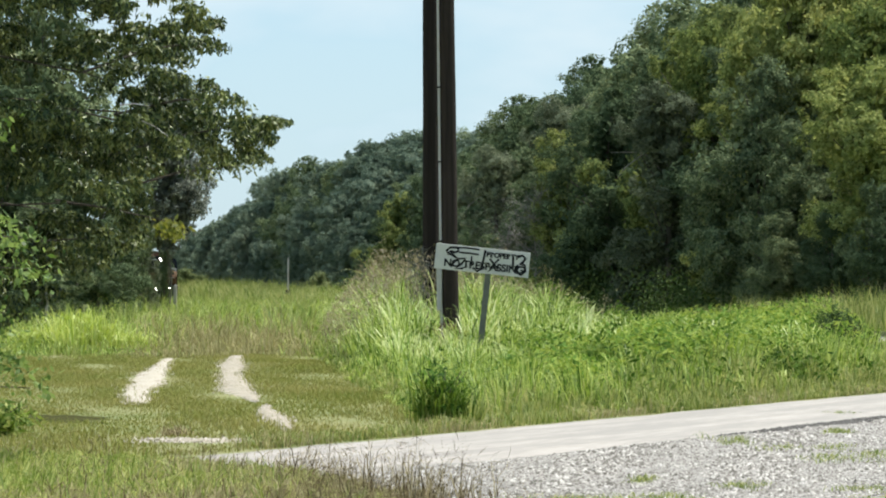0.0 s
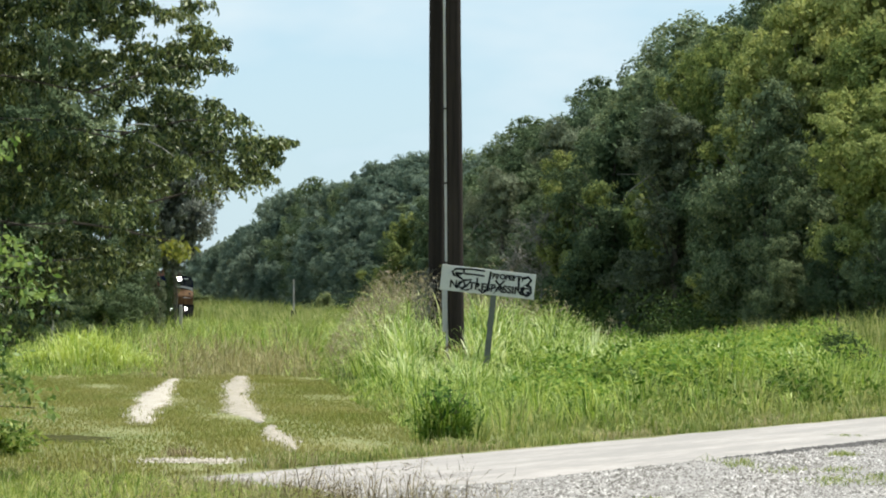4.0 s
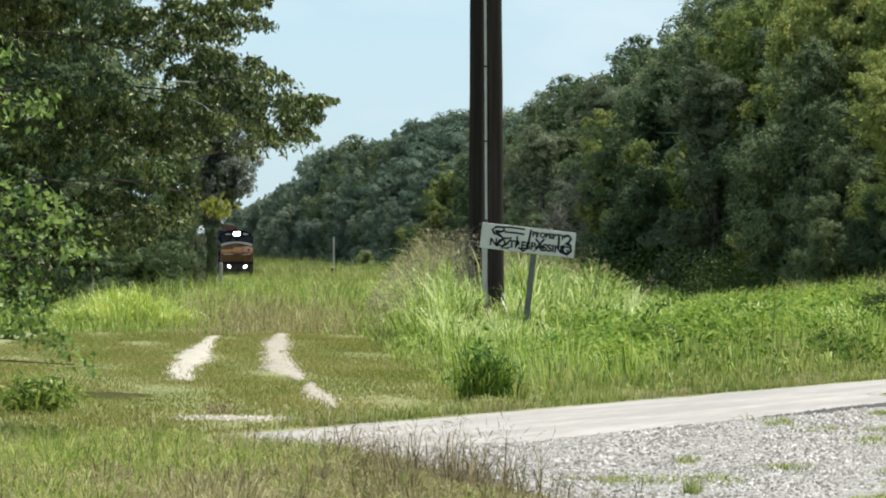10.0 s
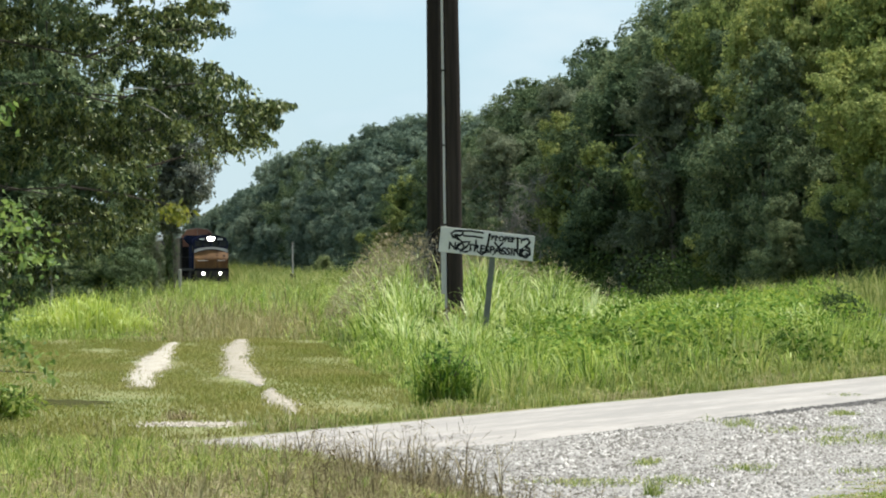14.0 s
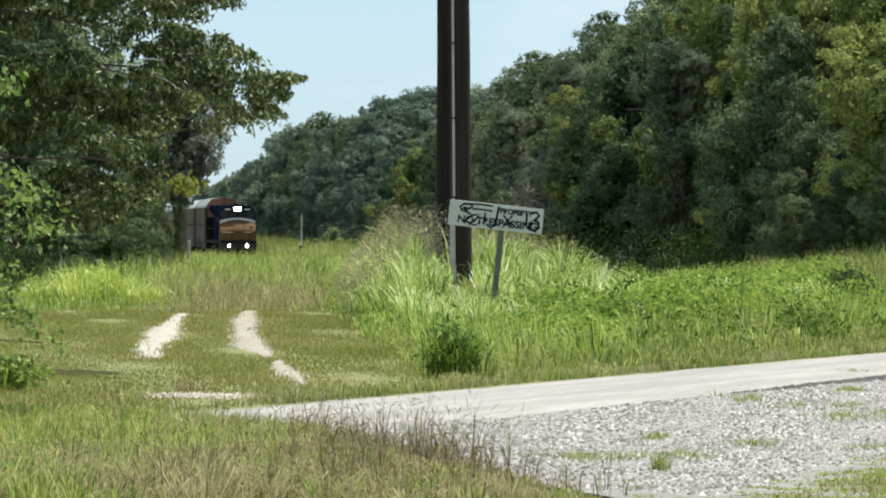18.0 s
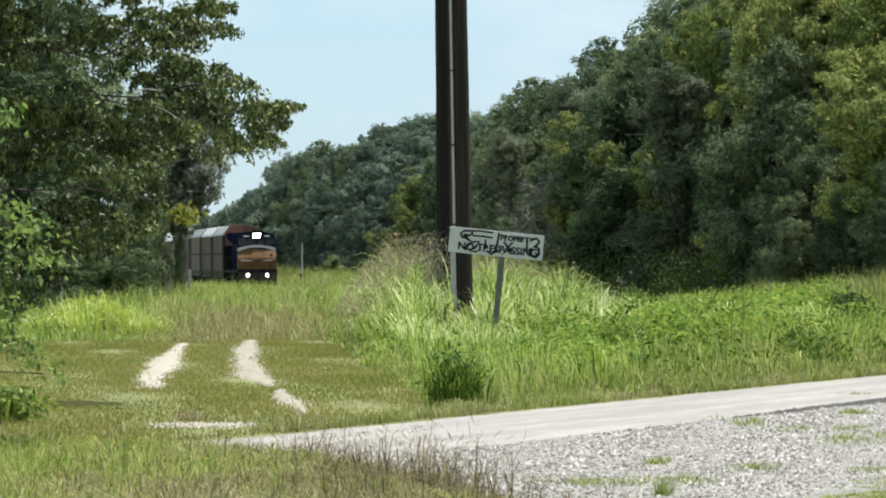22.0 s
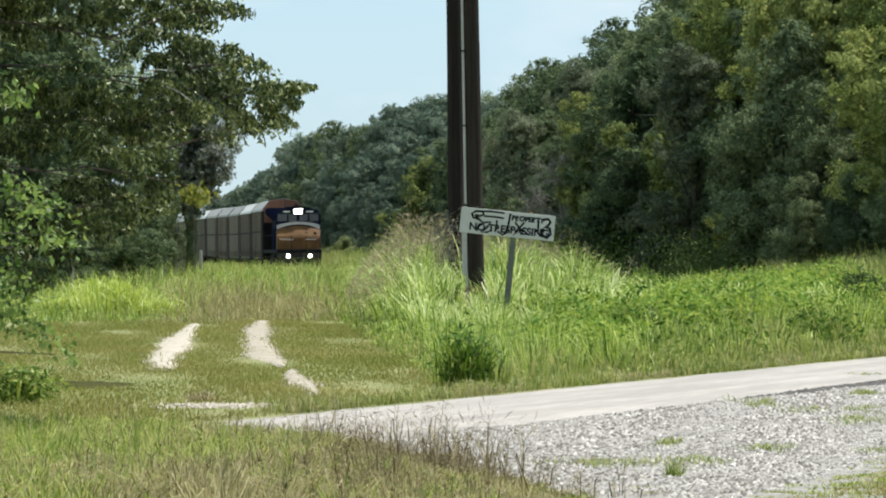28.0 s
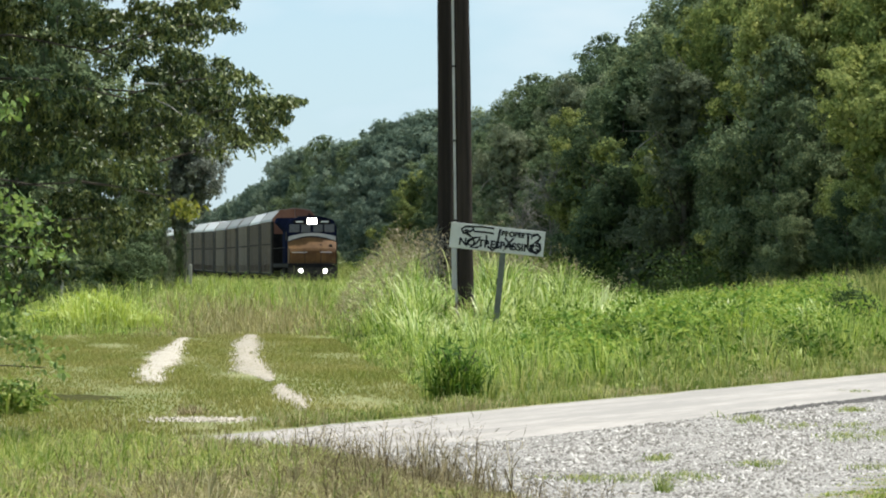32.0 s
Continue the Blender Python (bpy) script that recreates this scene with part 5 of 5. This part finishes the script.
def build_sign():
    # board tilted with its post; the face looks towards the road
    sign = thing("notice_sign", "weathered white no-trespassing sign with black scrawl on leaning post", "sign", m=pose(0.97, 99.5, 0.02, 0, 6.2, 3))
    W, Hh = 1.86, 0.50
    z0 = 2.19
    bm = box(bmesh.new(), -W / 2 - 0.14, W / 2 - 0.14, -0.012, 0.012, z0 - Hh / 2, z0 + Hh / 2, 0.006)
    board = part("board", bm, M_SIGN, sign, "dented white painted board")
    bm = bmesh.new()
    prism(bm, [(-0.065, -0.4), (0.065, -0.4), (0.055, z0 - 0.18), (-0.055, z0 - 0.18)], 0.014, 0.06)
    post = part("post", bm, M_POST, sign, "grey weathered steel post")
    for z in (z0 - 0.2, z0 + 0.15):
        bm = bmesh.new()
        bmesh.ops.create_cone(bm, cap_ends=True, segments=8, radius1=0.02, radius2=0.016, depth=0.014, matrix=Matrix.Translation((0, -0.018, z)) @ pose(0, 0, 0, 90, 0, 0))
        part("bolt", bm, M_POST, sign)
    for body, size, x, z, sx in (("NO TRESPASSING", 0.20, -0.10, z0 - 0.115, 1.0), ("PROPERTY", 0.135, 0.25, z0 + 0.125, 1.0)):
        me = text_mesh(body, size)
        me.transform(Matrix.Translation((x, -0.0155, z)) @ pose(0, 0, 0, 90, 0, 0) @ Matrix.Diagonal((sx, 1, 1, 1)))
        me.materials.append(M_INK)
        ob = new("lettering", me)
        ob.parent = sign
    # sprayed scrawl: loops and strokes

    def stroke(pts, w=0.017):
        w *= 1.2
        bmx = bmesh.new()
        tube(bmx, [(x, -0.0145, z0 + z) for x, z in pts], [w] * len(pts), 6)
        for vt in bmx.verts:
            vt.co.y = -0.0145 + (vt.co.y + 0.0145) * 0.15
        part("sprayed_stroke", bmx, M_INK, sign)
    stroke([(-0.72, 0.04), (-0.82, 0.06), (-0.86, 0.13), (-0.79, 0.19), (-0.66, 0.20), (-0.62, 0.15), (-0.69, 0.10), (-0.77, 0.12)], 0.02)
    stroke([(-0.80, 0.12), (-0.69, 0.02), (-0.62, -0.02), (-0.71, -0.11), (-0.74, -0.19)], 0.019)
    stroke([(-0.74, 0.19), (-0.50, 0.215), (-0.22, 0.205)], 0.015)
    stroke([(-0.62, 0.11), (-0.40, 0.115), (-0.22, 0.105)], 0.015)
    stroke([(-0.62, -0.02), (-0.47, 0.01), (-0.54, -0.11), (-0.65, -0.21), (-0.52, -0.20), (-0.43, -0.13)], 0.019)
    stroke([(-0.36, 0.06), (-0.345, -0.13)], 0.015)
    stroke([(-0.10, 0.21), (-0.12, 0.02), (-0.15, -0.17), (-0.22, -0.225), (-0.32, -0.16)], 0.018)
    stroke([(0.0, 0.05), (0.18, -0.13)], 0.016)
    stroke([(0.18, 0.06), (0.02, -0.15)], 0.016)
    stroke([(0.46, 0.14), (0.47, -0.10)], 0.018)
    stroke([(0.55, 0.14), (0.64, 0.18), (0.70, 0.12), (0.65, 0.04), (0.59, 0.02), (0.70, -0.01), (0.72, -0.12), (0.65, -0.20), (0.55, -0.17), (0.53, -0.08), (0.58, -0.02)], 0.022)


def build_posts():
    for x, y, w, h, label in ((-11.1, 147, 0.045, 1.72, "old silvered wooden fence post"), (-9.42, 188, 0.07, 1.8, "pale weathered marker post beside the railway")):
        p = thing("fence_post", label, "post", m=pose(x, y, 0, 0, 1.2, 0))
        bm = bmesh.new()
        tube(bm, [(0, 0, -0.2), (0.01, 0, h * 0.5), (0, 0, h - 0.03), (0, 0, h)], [w, w * 0.97, w * 0.92, w * 0.6], 10)
        part("stake", bm, M_FENCE, p)
    p = thing("signal_mast", "slim pale trackside mast with a small box", "mast", m=pose(-10.5, 380, 0))
    part("pole", tube(bmesh.new(), [(0, 0, -0.2), (0, 0, 2), (0, 0, 3.85)], [0.07, 0.06, 0.05], 8), M_FENCE, p)
    part("box", box(bmesh.new(), -0.2, 0.2, -0.2, 0.2, 1.0, 1.5, 0.03), M_BLACK, p)


# ---- train ----
def wheel_set(parent, y):
    """A bogie of three axles about y along the vehicle, with its frame."""
    bogie = part("bogie", box(bmesh.new(), -1.0, 1.0, y - 0.3, y + 0.3, 0.5, 0.75), M_BLACK, parent)
    for s in (-1, 1):
        part("side_frame", box(bmesh.new(), s * 0.98, s * 1.15, y - 2.0, y + 2.0, 0.45, 0.8, 0.05), M_BLACK, bogie)
        for dy in (-1.7, 0, 1.7):
            bm = bmesh.new()
            bmesh.ops.create_cone(bm, cap_ends=True, segments=20, radius1=0.52, radius2=0.5, depth=0.13, matrix=Matrix.Translation((s * 0.75, y + dy, 0.52)) @ pose(0, 0, 0, 0, 90, 0))
            part("wheel", bm, M_RAIL, bogie)


def make_loco():
    """The front faces -y; its headlight's plane is at y = 0."""
    t = thing("locomotive", "dark blue diesel locomotive with a gold wide nose and lit lamps", "locomotive")
    part("deck", box(bmesh.new(), -1.55, 1.55, -0.9, 20.8, 1.35, 1.6, 0.04), M_BLACK, t)
    part("fuel_tank", box(bmesh.new(), -1.35, 1.35, 8.5, 13.5, 0.35, 1.35, 0.2), M_BLACK, t)
    bm = bmesh.new()
    prism(bm, [(-1.45, 0.28), (1.45, 0.28), (1.55, 1.36), (-1.55, 1.36)], -1.05, -0.75)
    part("pilot", bm, M_BLACK, t, "black pilot plate")
    part("plough", prism(bmesh.new(), [(-1.4, 0.12), (1.4, 0.12), (1.3, 0.62), (-1.3, 0.62)], -1.25, -1.06), M_BLACK, t)
    # nose: a wide hood with an arched top whose brow leans back to the windscreen
    def arch(w, z, rise, n=9):
        return [(w * (1 - 2 * k / (n - 1)), z + rise * (1 - (1 - 2 * k / (n - 1)) ** 2)) for k in range(n)]
    bm = bmesh.new()
    rings = [[bm.verts.new((x, y, z)) for x, z in [(-w, 1.42), (w, 1.42)] + arch(w, top, rise)]
             for y, w, top, rise in ((-0.70, 1.36, 2.30, 0.10), (-0.62, 1.46, 2.42, 0.14), (-0.05, 1.52, 2.92, 0.30), (0.5, 1.52, 2.95, 0.32))]
    for p, q in zip(rings, rings[1:]):
        for k in range(len(p)):
            bm.faces.new((p[k], p[(k + 1) % len(p)], q[(k + 1) % len(p)], q[k]))
    bm.faces.new(rings[0][::-1])
    bm.faces.new(rings[-1])
    nose = part("nose", bm, M_GOLD, t, "broad gold-painted nose")
    part("nose_door", box(bmesh.new(), 0.2, 0.8, -0.73, -0.695, 1.55, 2.25, 0.02), M_GOLD, nose)
    for x0, x1 in ((-1.3, -0.35), (0.45, 1.2)):
        part("grab_rail", box(bmesh.new(), x0, x1, -0.74, -0.71, 2.26, 2.31, 0.01), M_CONDUIT, nose, "pale strip across the nose")
    # Small black blocks stand in for dark holes in the nose
    for x in (0.52, 1.12):
        part("marker_lamp", box(bmesh.new(), x - 0.10, x + 0.10, -0.46, -0.30, 2.60, 2.78, 0.03), M_BLACK, nose)
    # cab
    bm = bmesh.new()
    prism(bm, [(-1.55, 1.6), (1.55, 1.6), (1.55, 3.9)] + [(x, z) for x, z in arch(1.35, 4.3, 0.28)] + [(-1.55, 3.9)], 0.15, 3.4)
    cab = part("cab", bm, M_BLUE, t, "dark blue cab")
    band = arch(1.48, 2.98, 0.34)
    part("cab_front", prism(bmesh.new(), [(x, z + 0.30 - 0.12 * (1 - (x / 1.48) ** 2)) for x, z in band[::-1]] + band, 0.06, 0.15), M_CONDUIT, cab, "pale arched band under the windscreen")
    for x0, x1 in ((-1.42, -0.76), (-0.68, -0.08), (0.08, 0.68), (0.76, 1.42)):
        part("windscreen_pane", box(bmesh.new(), x0, x1, 0.10, 0.16, 3.54, 4.06, 0.02), M_GLASS, cab)
    for y0, y1 in ((0.7, 1.5), (1.7, 2.5)):
        part("side_window", box(bmesh.new(), -1.558, -1.545, y0, y1, 3.05, 3.6, 0.004), M_BLACK, cab, "dark side window")
    for x0, x1 in ((-1.15, -0.45), (0.45, 1.15)):
        nb = part("number_board", box(bmesh.new(), x0, x1, 0.02, 0.16, 4.10, 4.30, 0.015), M_BLACK, cab)
        part("bar", box(bmesh.new(), x0 + 0.12, x1 - 0.12, 0.012, 0.03, 4.16, 4.24), M_WHITE, nb)
    part("headlight_housing", box(bmesh.new(), -0.36, 0.36, -0.02, 0.2, 4.0, 4.46, 0.03), M_BLACK, cab)
    for x in (-0.14, 0.14):
        bm = box(bmesh.new(), x - 0.15, x + 0.15, -0.06, 0.0, 4.06, 4.40, 0.03)
        part("headlight", bm, M_LAMP, cab, "glowing headlight")
    for x in (-0.75, 0.75):
        bm = bmesh.new()
        bmesh.ops.create_uvsphere(bm, u_segments=16, v_segments=8, radius=0.125, matrix=Matrix.Translation((x, -1.06, 1.15)) @ Matrix.Diagonal((1, 0.5, 1, 1)))
        part("ditch_light", bm, M_LAMP, t, "glowing ditch light")
    # long hood, radiators, horn, rails
    bm = bmesh.new()
    prism(bm, [(-0.95, 1.6), (0.95, 1.6), (0.95, 4.15), (0.6, 4.4), (-0.6, 4.4), (-0.95, 4.15)], 3.4, 20.0)
    hood = part("hood", bm, M_BLUE, t, "long dark blue engine hood")
    for k in range(8):
        part("hood_door", box(bmesh.new(), -0.975, -0.945, 4.0 + k * 1.3, 5.1 + k * 1.3, 1.8, 3.6, 0.01), M_BLUE, hood)
    part("radiator", prism(bmesh.new(), [(-0.95, 3.7), (0.95, 3.7), (1.5, 4.3), (1.4, 4.6), (-1.4, 4.6), (-1.5, 4.3)], 15.0, 19.6), M_BLUE, hood)
    part("exhaust", box(bmesh.new(), -0.5, 0.5, 8.5, 9.5, 4.4, 4.65, 0.04), M_BLACK, hood)
    part("horn", tube(bmesh.new(), [(0, 3.9, 4.5), (0, 3.6, 4.62), (0, 3.3, 4.65)], [0.04, 0.06, 0.12], 8), M_BLACK, hood)
    for s in (-1, 1):
        bm = bmesh.new()
        tube(bm, [(1.5 * s, 3.5, 2.6), (1.5 * s, 12, 2.6), (1.5 * s, 20.6, 2.6)], [0.025] * 3, 6)
        for k in range(9):
            tube(bm, [(1.5 * s, 3.6 + k * 2.1, 1.6), (1.5 * s, 3.6 + k * 2.1, 2.6)], [0.02] * 2, 5)
        part("handrail", bm, M_BLACK, t)
        bm = tube(bmesh.new(), [(1.45 * s, -0.85, 1.6), (1.45 * s, -0.85, 2.5), (0.5 * s, -0.85, 2.5), (0.5 * s, -0.85, 1.6)], [0.025] * 4, 6)
        part("front_handrail", bm, M_BLACK, t)
        for k in range(4):
            part("step", box(bmesh.new(), s * 1.2, s * 1.55, -0.75, -0.35, 0.4 + k * 0.3, 0.44 + k * 0.3), M_BLACK, t)
    bm = box(bmesh.new(), -0.14, 0.14, -1.75, -1.05, 0.72, 1.0, 0.04)
    box(bm, -0.22, 0.22, -1.95, -1.7, 0.68, 1.04, 0.06)
    part("coupler", bm, M_BLACK, t)
    wheel_set(t, 2.7)
    wheel_set(t, 17.3)
    return t


CAR_L = 17.8


def make_rack(side, colour, top):
    """A tall boxcar, front end at y = 0."""
    t = thing("boxcar", "tall %s ribbed boxcar with pale roof and rust-red end" % colour, "railway wagon", "boxcars of the train")
    L = CAR_L
    bm = bmesh.new()
    prism(bm, [(-1.52, 1.0), (1.52, 1.0), (1.52, 4.46), (-1.52, 4.46)], 0.25, L - 0.25)
    part("body", bm, side, t)
    bm = bmesh.new()
    prism(bm, [(-1.56, 4.44), (1.56, 4.44), (1.52, 4.60), (1.02, 5.20), (0, 5.34), (-1.02, 5.20), (-1.52, 4.60)], 0.15, L - 0.15)
    roof = part("roof", bm, top, t, "pale weathered roof with sloping shoulders")
    n = 9
    first = None
    for s in (-1, 1):
        for k in range(n):
            y0 = 0.5 + k * (L - 1.0) / n
            if first is None:
                bm = box(bmesh.new(), -0.03, 0.03, 0.10, (L - 1.0) / n - 0.10, 1.5, 4.38, 0.015)
                first = part("side_panel", bm, side, t)
                ob = first
            else:
                ob = new("side_panel", first.data)
                ob.parent = t
            ob.location = (1.55 * s, y0, 0)
    post = None
    for s in (-1, 1):
        for k in range(n + 1):
            if post is None:
                post = part("rib", box(bmesh.new(), -0.05, 0.05, -0.07, 0.07, 1.05, 4.43, 0.01), side, t)
                ob = post
            else:
                ob = new("rib", post.data)
                ob.parent = t
            ob.location = (1.58 * s, 0.5 + k * (L - 1.0) / n, 0)
    for y0, y1 in ((0.0, 0.25), (L - 0.25, L)):
        bm = bmesh.new()
        prism(bm, [(-1.5, 3.6), (-0.02, 3.6), (-0.02, 5.3), (-1.0, 5.17), (-1.5, 4.58)], y0 + 0.02, y1)
        part("end_panel", bm, M_RACKEND, t, "rust-red end panel")
        bm = bmesh.new()
        prism(bm, [(0.02, 3.6), (1.5, 3.6), (1.5, 4.58), (1.0, 5.17), (0.02, 5.3)], y0 + 0.02, y1)
        part("end_panel", bm, M_RACKEND, t, "rust-red end panel")
        # Black lower end stands in for shade between the vehicles
        part("end_door", box(bmesh.new(), -1.5, 1.5, y0 + 0.03, y1, 1.12, 3.59, 0.02), M_BLACK, t, "lower wagon end blackened for shade")
    # Black strips at the side ends paint the shaded gaps between wagons
    for s in (-1, 1):
        for y in (0.2, L - 0.2):
            part("corner_post", box(bmesh.new(), s * 1.45, s * 1.62, y - 1.1, y + 1.1, 1.0, 4.42, 0.02), M_BLACK, t, "black strip painted as the shaded gap between wagons")
    for s in (-1, 1):
        part("waist_rail", box(bmesh.new(), s * 1.55, s * 1.61, 0.8, L - 0.8, 2.86, 2.98, 0.01), M_BLACK, t)
    part("sill", box(bmesh.new(), -1.5, 1.5, -0.1, L + 0.1, 0.85, 1.1, 0.03), M_BLACK, t)
    part("coupler", box(bmesh.new(), -0.13, 0.13, -0.7, 0.0, 0.72, 1.0, 0.03), M_BLACK, t)
    for y in (2.6, L - 2.6):
        bogie = part("bogie", box(bmesh.new(), -0.96, 0.96, y - 0.25, y + 0.25, 0.42, 0.86), M_BLACK, t)
        for s in (-1, 1):
            part("side_frame", box(bmesh.new(), s * 0.95, s * 1.1, y - 1.2, y + 1.2, 0.4, 0.75, 0.04), M_BLACK, bogie)
            for dy in (-0.85, 0.85):
                bm = bmesh.new()
                bmesh.ops.create_cone(bm, cap_ends=True, segments=16, radius1=0.42, radius2=0.4, depth=0.12, matrix=Matrix.Translation((s * 0.75, y + dy, 0.42)) @ pose(0, 0, 0, 0, 90, 0))
                part("wheel", bm, M_RAIL, bogie)
    return t


LOCO = make_loco()
RACKS = [make_rack(M_RACKTAN, "brown", M_RACKROOF), make_rack(M_RACKSIDE, "grey", M_RACKWHITE), make_rack(M_RACKPALE, "pale grey", M_RACKROOF)]
for k in range(19):
    RACKS.append(copy_thing(RACKS[(0, 2, 1, 1, 2, 0, 1)[k % 7]], pose(0, 0, 0)))

PATH_Y = np.linspace(100, 1400, 2601)
PATH_X = track_x(PATH_Y)
PATH_S = np.concatenate([[0], np.cumsum(np.hypot(np.diff(PATH_X), np.diff(PATH_Y)))])


def on_track(s0, length):
    """The pose of a vehicle whose front stands at s0 along the line."""
    a, b = s0 + 2.5, s0 + length - 2.5
    p = [Vector((np.interp(s, PATH_S, PATH_X), np.interp(s, PATH_S, PATH_Y), RAIL_TOP + float(track_rise(np.interp(s, PATH_S, PATH_Y))))) for s in (a, b)]
    way = (p[1] - p[0]).normalized()
    turn = math.degrees(math.atan2(-way.x, way.y))
    front = p[0] - way * 2.5
    return pose(front.x, front.y, front.z, 0, 0, turn) @ pose(0, 0, 0, math.degrees(math.asin(way.z)), 0, 0)


def build_butterfly():
    b = thing("butterfly", "orange butterfly flying past", "butterfly")
    for s in (-1, 1):
        bm = bmesh.new()
        pts = [(0, 0.012), (0.022, 0.03), (0.034, 0.022), (0.026, 0.004), (0.03, -0.012), (0.018, -0.024), (0.004, -0.012)]
        up = [bm.verts.new((s * x, y, x * 0.5 + 0.0008)) for x, y in pts]
        dn = [bm.verts.new((s * x, y, x * 0.5 - 0.0004)) for x, y in pts]
        bm.faces.new(up)
        bm.faces.new(dn[::-1])
        for i in range(len(pts)):
            bm.faces.new((up[i], dn[i], dn[(i + 1) % 7], up[(i + 1) % 7]))
        part("wing", bm, M_WING, b)
    part("body", tube(bmesh.new(), [(0, 0.018, 0), (0, 0.005, 0.001), (0, -0.018, 0)], [0.0015, 0.0028, 0.001], 6), M_BLACK, b)
    return b


BUTTERFLY = build_butterfly()


def motions():
    times = [i * 1.0 for i in range(33)]
    def front(t):
        return 502 - 6.0 * (t - 6) - 0.044 * (t - 6) ** 2
    first = {t: float(np.interp(front(t), PATH_Y, PATH_S)) for t in times}
    walk(LOCO, [(t, on_track(first[t], 20.8)) for t in times])
    for k, car in enumerate(RACKS):
        walk(car, [(t, on_track(first[t] + 22.4 + k * (CAR_L + 1.3), CAR_L)) for t in times])
    walk(BUTTERFLY, [(0, pose(-0.9, 4.6, 1.0, 10, 0, -50)), (1.2, pose(0.0, 4.6, 1.25, 20, 0, -50)), (1.4, pose(0.12, 4.65, 1.42, 40, 10, -40)),
                     (1.5, pose(0.18, 4.7, 1.59, 50, 20, -20)), (1.6, pose(0.26, 4.7, 1.42, 20, 0, -60)), (1.9, pose(0.6, 4.8, 1.2, 10, 0, -70)),
                     (32, pose(3.0, 5.0, 1.0, 0, 0, -80))])


build_ground()
build_road()
build_railway()
build_woods()
build_near_tree()
build_sapling()
build_grass()
build_bushes()
build_poles()
build_sign()
build_posts()
motions()
